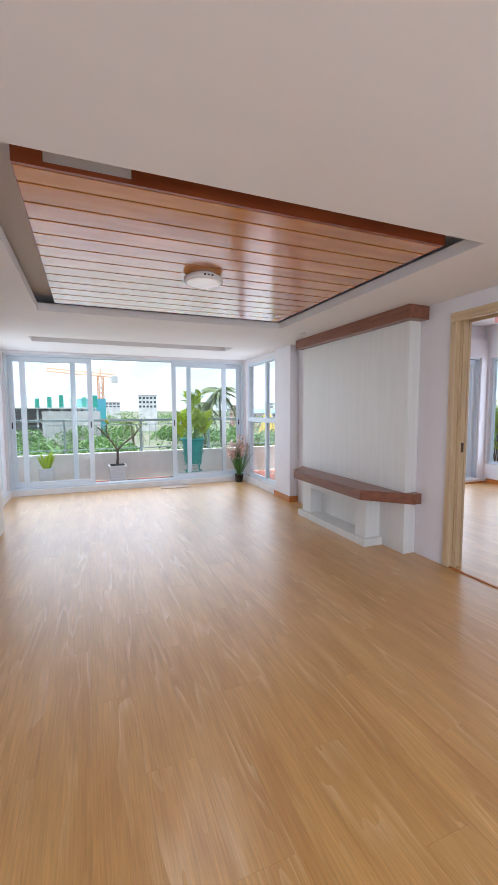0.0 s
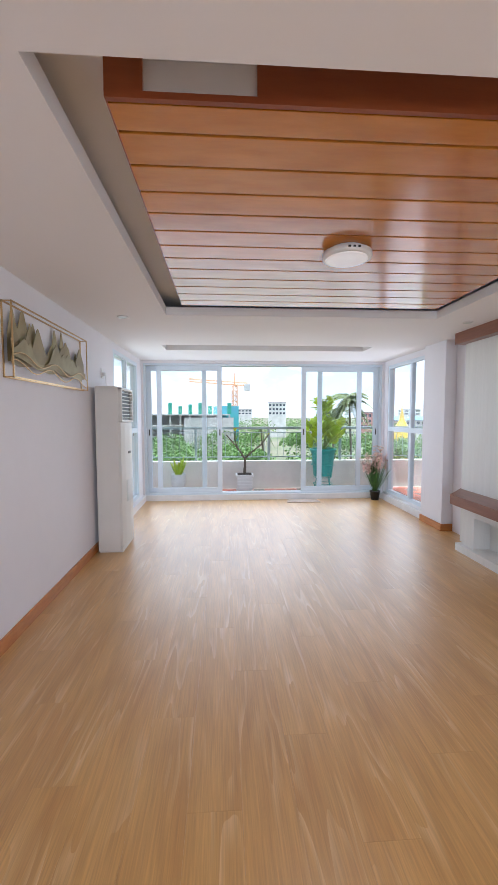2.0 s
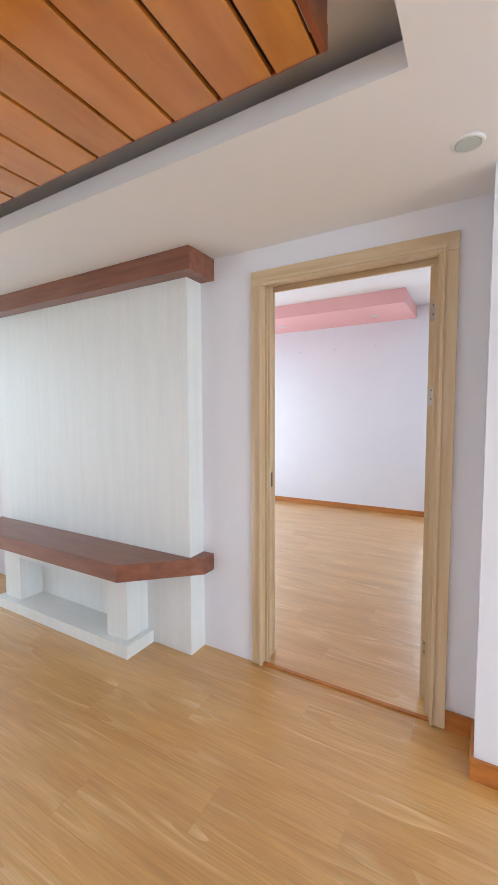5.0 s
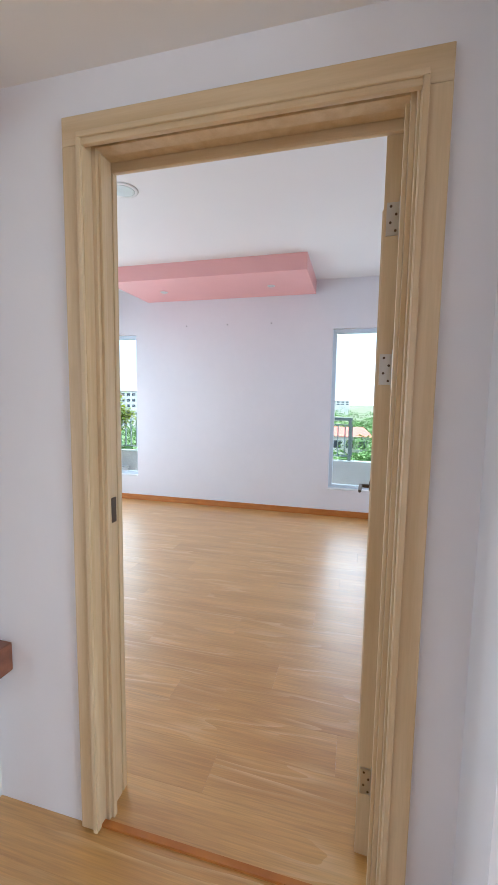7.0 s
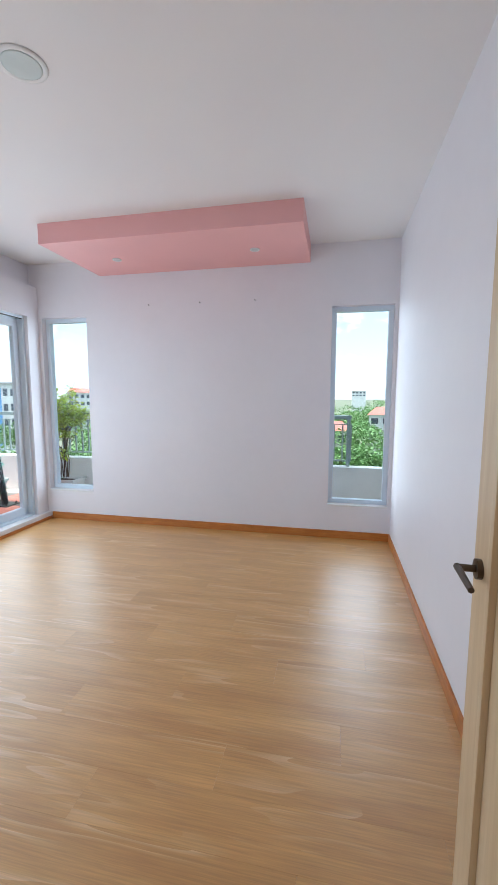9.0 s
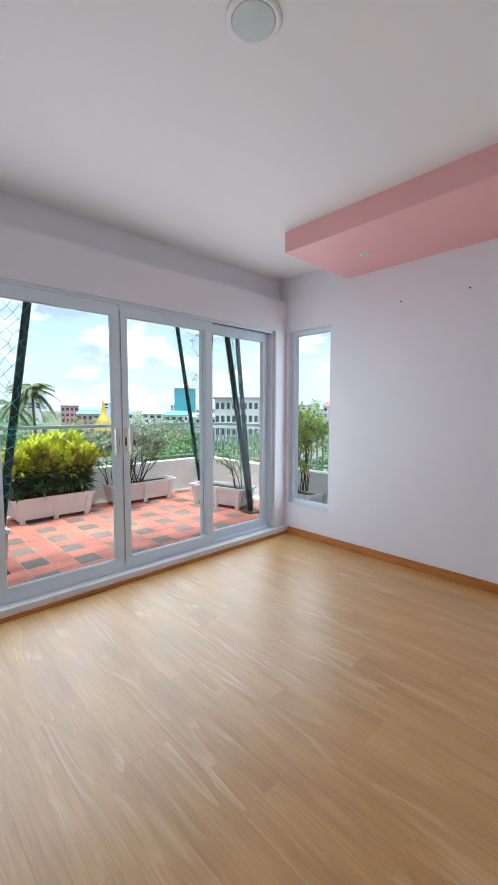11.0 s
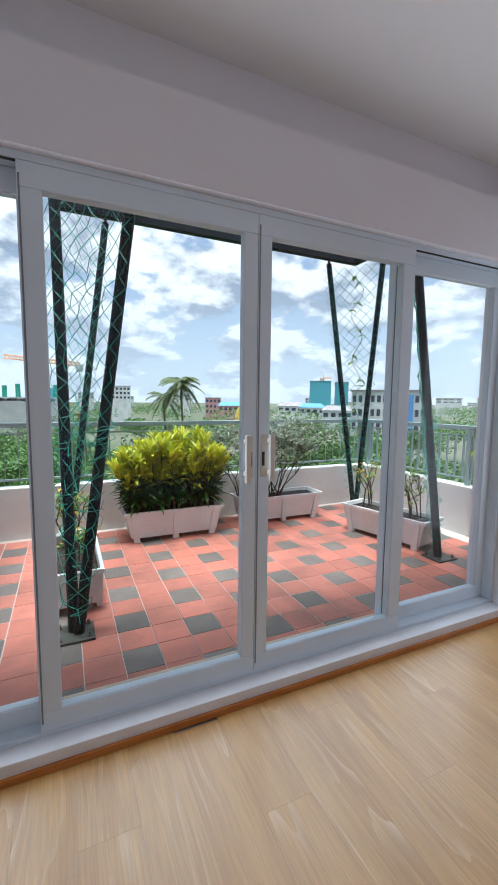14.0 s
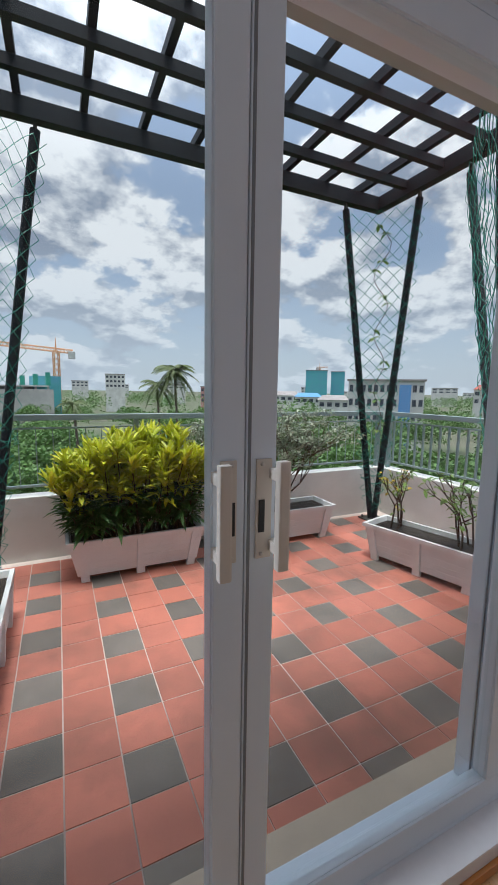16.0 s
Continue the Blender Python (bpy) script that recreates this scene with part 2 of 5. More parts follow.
TERRA = material("terracotta_tile", (0.60, 0.20, 0.135), 0.6, second=(0.46, 0.16, 0.115), scale=2.2, spread=0.13, fine=0.10, bump=0.15, bump_scale=60, contrast=(0.3, 0.7))
GREYTILE = material("grey_cement_tile", (0.21, 0.18, 0.155), 0.62, second=(0.15, 0.135, 0.12), scale=4, spread=0.2, fine=0.12, bump=0.15, bump_scale=60)


def weathered(m, low, high, depth):
    """Dark run-off stains lying across the pieces, in the place's own coordinates."""
    nt = m.node_tree
    b = nt.nodes["Principled BSDF"]
    src = b.inputs["Base Color"].links[0].from_socket
    geo, n, r, mx = (nt.nodes.new(k) for k in ("ShaderNodeNewGeometry", "ShaderNodeTexNoise", "ShaderNodeMapRange", "ShaderNodeMix"))
    n.inputs["Scale"].default_value, n.inputs["Detail"].default_value, n.inputs["Roughness"].default_value = 1.3, 8, 0.65
    r.inputs["From Min"].default_value, r.inputs["From Max"].default_value, r.inputs["To Max"].default_value = low, high, depth
    mx.data_type = "RGBA"
    mx.inputs["B"].default_value = (0.075, 0.055, 0.045, 1)
    nt.links.new(geo.outputs["Position"], n.inputs["Vector"]); nt.links.new(n.outputs["Fac"], r.inputs["Value"])
    nt.links.new(r.outputs[0], mx.inputs["Factor"]); nt.links.new(src, mx.inputs["A"]); nt.links.new(mx.outputs["Result"], b.inputs["Base Color"])


weathered(TERRA, 0.47, 0.75, 0.75)
weathered(GREYTILE, 0.47, 0.75, 0.6)
GROUT = material("cement_grout", (0.64, 0.54, 0.48), 0.9, second=(0.40, 0.32, 0.28), scale=1.7, fine=0.2)
PLASTER = material("weathered_white_render", (0.74, 0.73, 0.70), 0.8, second=(0.62, 0.61, 0.58), scale=1.5, bump=0.2, bump_scale=60, fine=0.05)
STAINED = material("stained_concrete", (0.42, 0.40, 0.36), 0.9, second=(0.16, 0.13, 0.10), scale=2.2, bump=0.2, bump_scale=40, fine=0.12, contrast=(0.5, 0.72))
CREAMSTONE = material("cream_threshold_stone", (0.58, 0.48, 0.36), 0.5, second=(0.50, 0.41, 0.31), scale=6, fine=0.06)
RAIL = material("grey_painted_steel", (0.30, 0.37, 0.37), 0.4, 0.2, second=(0.26, 0.32, 0.33), scale=5)
DARKSTEEL = material("black_green_painted_steel", (0.006, 0.010, 0.014), 0.55, 0.0, second=(0.011, 0.016, 0.020), scale=9, fine=0.15, spec=0.25)
WIRE = material("green_coated_wire", (0.02, 0.30, 0.22), 0.45)
PLATE = material("weathered_base_plate", (0.10, 0.105, 0.09), 0.7, second=(0.05, 0.05, 0.045), scale=14, fine=0.15)
PLANTER = material("white_planter_plastic", (0.74, 0.74, 0.735), 0.45, second=(0.66, 0.66, 0.65), scale=5, fine=0.04)
SOIL = material("potting_soil", (0.022, 0.016, 0.012), 0.95, second=(0.045, 0.033, 0.024), scale=30, bump=0.8, bump_scale=60)
TEAL = material("teal_plastic", (0.055, 0.40, 0.35), 0.4, second=(0.05, 0.36, 0.32), scale=5)
BARK = material("grey_bark", (0.13, 0.10, 0.075), 0.85, second=(0.08, 0.06, 0.045), scale=12, stretch=(1, 1, 0.4), bump=0.4)
TWIG = material("brown_twig", (0.10, 0.05, 0.03), 0.8, second=(0.06, 0.03, 0.02), scale=20)


def leaf_material(name, a, b, rough=0.45, through_light=0.25):
    m = material(name, a, rough, second=b, scale=9, spread=0.25)
    p = m.node_tree.nodes["Principled BSDF"]
    nt = m.node_tree
    tr = nt.nodes.new("ShaderNodeBsdfTranslucent"); mx = nt.nodes.new("ShaderNodeMixShader")
    mx.inputs[0].default_value = through_light
    nt.links.new(p.inputs["Base Color"].links[0].from_socket, tr.inputs[0])
    nt.links.new(p.outputs[0], mx.inputs[1]); nt.links.new(tr.outputs[0], mx.inputs[2])
    nt.links.new(mx.outputs[0], nt.nodes["Material Output"].inputs[0])
    return m


LEAF_YELLOW = leaf_material("yellow_croton_leaf", (0.61, 0.60, 0.025), (0.43, 0.49, 0.03))
LEAF_GREEN = leaf_material("dark_green_leaf", (0.035, 0.10, 0.02), (0.06, 0.15, 0.025))
LEAF_SILVER = leaf_material("silver_variegated_leaf", (0.46, 0.49, 0.38), (0.26, 0.31, 0.20))
LEAF_LIME = leaf_material("lime_palm_leaf", (0.52, 0.62, 0.04), (0.38, 0.52, 0.04), 0.4, 0.6)
LEAF_FRESH = leaf_material("fresh_green_leaf", (0.13, 0.26, 0.04), (0.22, 0.33, 0.05))
LEAF_FAR = leaf_material("tree_foliage", (0.06, 0.14, 0.035), (0.12, 0.21, 0.05), 0.6)
LEAF_PALM = leaf_material("coconut_frond", (0.07, 0.12, 0.035), (0.14, 0.16, 0.05), 0.5)
FLOWER = leaf_material("pale_pink_petal", (0.62, 0.38, 0.32), (0.66, 0.48, 0.38))
FLOWER_Y = leaf_material("yellow_petal", (0.62, 0.45, 0.01), (0.55, 0.36, 0.01))


# ---- mesh helpers ----
def mesh_object(name, bm, mat):
    me = bpy.data.meshes.new(name)
    bm.to_mesh(me); bm.free()
    me.materials.append(mat)
    return new(name, me)


def thing(name, at, label, category, group="", kind=""):
    e = new(name)
    e.empty_display_size = 0.1
    e.location = at
    return tagged(e, label, category, group, kind)


def under(ob, parent):
    """Hang ob, whose mesh is in world metres, under a parent that only has a place."""
    base = Vector() if parent.parent else parent.location
    ob.parent = parent
    ob.matrix_parent_inverse = Matrix.Translation(-base)
    return ob


def part(name, bm, mat, parent, label=""):
    ob = under(mesh_object(name, bm, mat), parent)
    return tagged(ob, label) if label else ob


def structure(name, bm, mat, label, category):
    return tagged(mesh_object(name, bm, mat), label, category, kind="structure")


def box(bm, x0, x1, y0, y1, z0, z1, bevel=0.0):
    r = bmesh.ops.create_cube(bm, size=1, matrix=Matrix.Translation(((x0 + x1) / 2, (y0 + y1) / 2, (z0 + z1) / 2)) @ Matrix.Diagonal((x1 - x0, y1 - y0, z1 - z0, 1)))
    if bevel:
        vs = set(r["verts"])
        es = [e for e in bm.edges if e.verts[0] in vs and e.verts[1] in vs]
        bmesh.ops.bevel(bm, geom=es, offset=bevel, segments=2, affect="EDGES", profile=0.7)
    return bm


def boxes(*rows, bevel=0.0):
    bm = bmesh.new()
    for r in rows:
        box(bm, *r, bevel=bevel)
    return bm


def prism(bm, poly, z0, z1, bevel=0.0):
    lo, hi = [bm.verts.new((x, y, z0)) for x, y in poly], [bm.verts.new((x, y, z1)) for x, y in poly]
    n = len(poly)
    fs = [bm.faces.new(lo[::-1]), bm.faces.new(hi)] + [bm.faces.new((lo[i], lo[(i + 1) % n], hi[(i + 1) % n], hi[i])) for i in range(n)]
    bmesh.ops.recalc_face_normals(bm, faces=fs)
    if bevel:
        bmesh.ops.bevel(bm, geom=list({e for f in fs for e in f.edges}), offset=bevel, segments=2, affect="EDGES")
    return bm


def rod(bm, a, b, r0, r1=None, sides=8):
    a, b = Vector(a), Vector(b)
    q = (b - a).to_track_quat("Z", "Y").to_matrix().to_4x4()
    bmesh.ops.create_cone(bm, cap_ends=True, segments=sides, radius1=r0, radius2=r0 if r1 is None else r1, depth=(b - a).length, matrix=Matrix.Translation((a + b) / 2) @ q)
    return bm


def lathe(bm, at, profile, sides=32):
    """A turned shape: profile rows of radius and height."""
    rings = []
    for r, z in profile:
        rings.append([bm.verts.new((at[0] + r * math.cos(2 * math.pi * k / sides), at[1] + r * math.sin(2 * math.pi * k / sides), at[2] + z)) for k in range(sides)])
    fs = []
    for a, b in zip(rings, rings[1:]):
        fs += [bm.faces.new((a[k], a[(k + 1) % sides], b[(k + 1) % sides], b[k])) for k in range(sides)]
    fs += [bm.faces.new(rings[0][::-1]), bm.faces.new(rings[-1])]
    bmesh.ops.recalc_face_normals(bm, faces=fs)
    for f in fs[:-2]:
        f.smooth = True
    return bm


def raw(name, verts, faces, mat, smooth=False):
    me = bpy.data.meshes.new(name)
    me.from_pydata([tuple(v) for v in verts], [], faces)
    me.materials.append(mat)
    if smooth:
        me.polygons.foreach_set("use_smooth", [True] * len(me.polygons))
    return new(name, me)


def leaves_mesh(name, rows, mat, parent):
    """Leaves from rows of (base, direction, length, width, droop): each a folded blade of six faces."""
    V, F = [], []
    for base, d, ln, wd, droop in rows:
        base, d = Vector(base), Vector(d).normalized()
        side = d.cross(Vector((0, 0, 1)))
        side = side.normalized() if side.length > 0.05 else Vector((1, 0, 0))
        up = side.cross(d)
        i = len(V)
        for s, w in ((0.0, 0.12), (0.4, 1.0), (0.75, 0.7), (1.0, 0.04)):
            c = base + d * ln * s - Vector((0, 0, droop * ln * s * s))
            V += [c - side * wd * w / 2 + up * wd * w * 0.18, c, c + side * wd * w / 2 + up * wd * w * 0.18]
        for k in range(3):
            a = i + 3 * k
            F += [(a, a + 1, a + 4, a + 3), (a + 1, a + 2, a + 5, a + 4)]
    return tagged(under(raw(name, V, F, mat), parent), kind="stuff")


def rnd(a, b):
    return random.uniform(a, b)

# ---- structure: living room ----
ZC = 2.24          # living room soffit
ZB = 2.80          # bedroom ceiling
WX, WY = -3.99, -5.2
structure("floor_base", boxes((-4.2, 4.1, -5.4, 2.68, -0.2, -0.012), (-4.2, 0.06, 2.68, 4.6, -0.2, -0.012)), GROUT, "concrete slab under the laminate floor", "floor")
structure("wall_west", boxes((-4.19, WX, WY, 2.92, 0, 2.7), (-4.19, WX, 4.26, 4.52, 0, 2.7), (-4.19, WX, 2.92, 4.26, 2.16, 2.7)), WALL, "off-white painted wall with a tall window", "wall")
structure("wall_north", boxes((-4.19, -3.96, 4.52, 4.74, 0, 2.7), (-0.09, 0.06, 4.52, 4.74, 0, 2.7), (-3.96, -0.09, 4.52, 4.74, 2.2, 2.7)), WALL, "off-white painted wall over the balcony doors", "wall")
structure("wall_window_bay", boxes((-0.06, 0.06, 4.4, 4.52, 0, 2.7), (-0.06, 0.06, 3.1, 4.4, 2.16, 2.7), (-0.13, 0.12, 2.6, 3.1, 0, 2.7)), WALL, "off-white column and wall round the corner window", "wall")
structure("wall_east", boxes((0, 0.12, -0.045, 2.6, 0, ZB + 0.1), (0, 0.12, -0.915, -0.045, 2.09, ZB + 0.1), (0, 0.12, WY, -0.915, 0, ZB + 0.1), (-0.22, 0.0, WY, -1.08, 0, 2.7)), WALL, "off-white painted wall with a doorway between the rooms", "wall")
# the opening is added out of view, for the south fill lamp
structure("wall_south", boxes((-4.19, -3.3, WY - 0.15, WY, 0, 2.7), (-0.7, 0.12, WY - 0.15, WY, 0, 2.7), (-3.3, -0.7, WY - 0.15, WY, 0, 0.35), (-3.3, -0.7, WY - 0.15, WY, 2.2, 2.7)), WALL, "plain off-white painted wall with an added, unseen wide opening", "wall")
TX0, TX1, TY0, TY1 = -3.19, -0.77, -0.88, 1.64
SX0, SX1, SY0, SY1 = -2.36, -1.3, -4.0, -1.45     # second, plain recess
NX0, NX1, NY0, NY1 = -3.45, -0.8, 3.12, 3.5       # slot recess by the balcony
c = bmesh.new()
zt = ZC + 0.07
for r in ((-4.19, TX0, -5.3, 2.9), (TX1, 0.0, -5.3, 2.9), (TX0, TX1, TY1, 2.9), (TX0, SX0, -5.3, TY0), (SX1, TX1, -5.3, TY0), (SX0, SX1, SY1, TY0), (SX0, SX1, -5.3, SY0),
          (-4.19, 0.06, NY1, 4.74), (-4.19, NX0, 2.9, NY1), (NX1, 0.06, 2.9, NY1), (NX0, NX1, 2.9, NY0)):
    box(c, *r, ZC, zt)
box(c, -4.19, 0.06, -5.3, 4.74, 2.40, 2.6)
box(c, SX0, SX1, SY0, SY1, ZC, ZC + 0.12)
box(c, NX0 - 0.3, NX1 + 0.3, NY0 - 0.04, NY0 - 0.02, zt, 2.40)
structure("ceiling", c, CEIL, "white plasterboard ceiling with recessed trays", "ceiling")

# hung timber ceiling: boards, dark joints and a fascia
wx0, wx1, wy0, wy1, wz = -3.035, -0.876, -0.706, 1.474, 2.278
c = bmesh.new()
joints = [wy0 + 0.02] + [-0.56 + 0.1715 * k for k in range(12)] + [wy1]
for a, b in zip(joints, joints[1:]):
    box(c, wx0, wx1, a + 0.0075, b - 0.0075, wz, wz + 0.018, bevel=0.0015)
wood = structure("ceiling_boards", c, PANEL, "varnished reddish timber boards hung in the ceiling tray", "ceiling")
structure("ceiling_board_backing", boxes((wx0 + 0.01, wx1 - 0.01, wy0 + 0.12, wy1 - 0.01, wz + 0.022, wz + 0.05)), GAP_BLACK, "dark backing above the timber boards", "ceiling")
structure("trim_fascia", boxes((wx0, -2.93, wy0, wy0 + 0.018, wz - 0.002, 2.398), (-2.6, wx1, wy0, wy0 + 0.018, wz - 0.002, 2.398), (-2.93, -2.6, wy0, wy0 + 0.018, wz - 0.002, wz + 0.018), (wx0 - 0.004, wx0, wy0, wy1, wz, 2.398), (wx1, wx1 + 0.004, wy0, wy1, wz, wz + 0.06)), REDWOOD, "dark red timber fascia with a cut notch", "trim")
structure("trim_packing", boxes((-2.96, -2.57, wy0 + 0.02, wy0 + 0.04, wz + 0.02, 2.398)), CEIL, "white packing strip behind the notched fascia", "trim")

# ---- structure: bedroom ----
structure("wall_bedroom_north", boxes((0.12, 0.2, 2.66, 2.9, 0, 2.56), (3.72, 4.05, 2.66, 2.9, 0, 2.56), (0.2, 3.72, 2.66, 2.9, 2.232, 2.56), (0.12, 4.05, 2.76, 2.9, 2.56, 2.9)), WALL, "grey-white wall with a ledge over the terrace doors", "wall")
structure("wall_bedroom_east", boxes((3.885, 4.05, 2.075, 2.66, 0, 0.335), (3.885, 4.05, 2.075, 2.66, 2.235, 2.9), (3.885, 4.05, 2.62, 2.66, 0.335, 2.235), (3.885, 4.05, -0.497, 2.075, 0, 2.9), (3.885, 4.05, -1.06, -0.497, 0, 0.335), (3.885, 4.05, -1.06, -0.497, 2.235, 2.9), (3.885, 4.05, -1.3, -1.06, 0, 2.9), (3.885, 4.05, 2.66, 2.76, 2.56, 2.9)), WALL, "off-white painted wall with two tall narrow windows", "wall")
structure("wall_bedroom_south", boxes((0.12, 3.885, -1.25, -1.09, 0, 2.9)), WALL, "off-white painted wall", "wall")
structure("ceiling_bedroom", boxes((0.12, 3.95, -1.1, 2.78, ZB, ZB + 0.12)), CEIL, "flat white painted ceiling", "ceiling")
structure("ceiling_pink_box", boxes((2.984, 3.885, -0.287, 1.894, 2.639, ZB + 0.01), bevel=0.003), PINK, "pink painted dropped ceiling box over the wall", "ceiling")


# ---- skirting, sills, thresholds ----
def skirting(name, *rows):
    return structure(name, boxes(*rows, bevel=0.003), SKIRT, "orange-brown varnished wooden skirting board", "baseboard")


H = 0.085
skirting("baseboard_living", (WX, WX + 0.014, WY, 2.9, 0, H), (-0.144, -0.13, 2.586, 3.1, 0, H), (-0.13, 0, 2.586, 2.6, 0, H), (-0.014, 0, -1.08, -0.966, 0, H), (-0.234, -0.22, -3.5, -1.066, 0, H), (-0.22, -0.014, -1.08, -1.066, 0, H))
skirting("baseboard_bedroom", (3.871, 3.885, -1.09, 2.6, 0, 0.075), (0.12, 3.871, -1.09, -1.076, 0, 0.075), (0.12, 0.134, 0.03, 2.6, 0, 0.075), (0.2, 3.871, 2.602, 2.615, 0, 0.03))
structure("sill_living", boxes((-3.99, -0.06, 4.53, 4.8, 0, 0.088), (-0.11, -0.06, 3.1, 4.53, 0, 0.1), (-0.06, 0.1, 3.1, 4.5, 0, 0.13), (-3.99, -3.94, 2.92, 4.53, 0, 0.1), (-4.19, -3.99, 2.92, 4.26, 0, 0.13), bevel=0.004), CURB, "white painted raised sill under the glazing", "sill")
structure("sill_bedroom", boxes((0.12, 3.885, 2.615, 2.822, 0, 0.076), bevel=0.005), CURB, "white painted raised sill under the terrace doors", "sill")
structure("threshold_stone", boxes((0.1, 4.05, 2.822, 2.93, 0, 0.06), bevel=0.003), CREAMSTONE, "cream stone threshold strip beside the tiles", "threshold")
structure("threshold_doorway", boxes((0.0, 0.02, -0.915, -0.045, 0, 0.009)), SKIRT, "thin wooden strip across the doorway", "threshold")


# ---- glazing ----
def pane_ring(bm, axis, a0, a1, z0, z1, d0, d1, w, wb=None, sides=None):
    """A rectangular frame in a wall that runs along axis, of face width w (wb below, sides for the two stiles) and depth d0..d1."""
    wb = wb or w
    wl, wr = sides or (w, w)
    for u0, u1, v0, v1 in ((a0, a1, z0, z0 + wb), (a0, a1, z1 - w, z1), (a0, a0 + wl, z0 + wb, z1 - w), (a1 - wr, a1, z0 + wb, z1 - w)):
        box(bm, *((u0, u1, d0, d1) if axis == "x" else (d0, d1, u0, u1)), v0, v1, bevel=0.004)


def glazed_leaf(parent, axis, a0, a1, z0, z1, d, w=0.065, deep=0.04, wb=0.075, sides=None):
    bm = bmesh.new()
    wl, wr = sides or (w, w)
    pane_ring(bm, axis, a0, a1, z0, z1, d, d + deep, w, wb, sides)
    leaf = part("sash", bm, UPVC, parent)
    u0, u1, v0, v1, c = a0 + wl - 0.006, a1 - wr + 0.006, z0 + wb - 0.006, z1 - w + 0.006, d + deep / 2
    g = bmesh.new()
    box(g, *((u0, u1, c - 0.003, c + 0.003) if axis == "x" else (c - 0.003, c + 0.003, u0, u1)), v0, v1)
    gl = part("pane", g, GLASS, leaf)
    gl.visible_shadow = False
    k = bmesh.new()
    pane_ring(k, axis, a0 + wl - 0.004, a1 - wr + 0.004, z0 + wb - 0.004, z1 - w + 0.004, d + 0.006, d + deep - 0.006, 0.007)
    part("gasket", k, UPVC, leaf)
    return leaf


def window_thing(name, at, label, category="window"):
    return thing(name, at, label, category, kind="structure")


# balcony doors, middle way open
wn = window_thing("door_balcony", (-2.0, 4.6, 0.09), "white framed sliding balcony doors, slid open in the middle", "sliding door")
bm = bmesh.new()
pane_ring(bm, "x", -3.96, -0.09, 0.088, 2.2, 4.56, 4.70, 0.035, 0.03)
part("outer_frame", bm, UPVC, wn)
for a0, a1, d in ((-3.93, -2.97, 4.645), (-3.76, -2.72, 4.59), (-1.42, -0.42, 4.59), (-1.14, -0.12, 4.645)):
    leaf = glazed_leaf(wn, "x", a0, a1, 0.118, 2.165, d, 0.075)
    for s in (a0, a1):
        if s in (-2.72, -1.42, -3.93, -0.12):
            x = s - 0.037 if s == a1 else s + 0.037
            part("latch", boxes((x - 0.008, x + 0.008, d - 0.006, d + 0.002, 1.05, 1.15), bevel=0.002), BLACK, leaf)

# corner window of the living room
for nm, x, sgn in (("window_corner_east", -0.05, 1), ("window_corner_west", -4.05, 1)):
    ww = window_thing(nm, (x, 3.7, 0.13), "white framed tall window with a crossbar by the corner")
    bm = bmesh.new()
    y0, y1 = (3.1, 4.4) if x > -1 else (2.92, 4.26)
    pane_ring(bm, "y", y0, y1, 0.13, 2.16, x, x + 0.06, 0.05)
    ym = y0 + 0.52 if x > -1 else y0 + 0.66
    box(bm, x, x + 0.06, ym - 0.03, ym + 0.03, 0.18, 2.11)
    box(bm, x - 0.004, x + 0.058, y0 + 0.05, y1 - 0.05, 1.12, 1.19)
    part("window_frame", bm, UPVC, ww)
    for a, b in ((y0 + 0.045, ym - 0.028), (ym + 0.028, y1 - 0.045)):
        for z0, z1 in ((0.175, 1.125), (1.185, 2.115)):
            g = part("pane", boxes((x + 0.027, x + 0.033, a, b, z0, z1)), GLASS, ww)
            g.visible_shadow = False

# terrace doors of the bedroom
wt = window_thing("door_terrace", (1.95, 2.75, 0.09), "white framed four-leaf sliding terrace doors, closed", "sliding door")
bm = bmesh.new()
pane_ring(bm, "x", 0.2, 3.72, 0.076, 2.232, 2.70, 2.822, 0.028, 0.018)
part("outer_frame", bm, UPVC, wt)
# solid black strip in place of the shaded gap along the top track
part("track_gap", boxes((0.23, 3.69, 2.704, 2.708, 2.196, 2.204)), GAP_BLACK, wt)
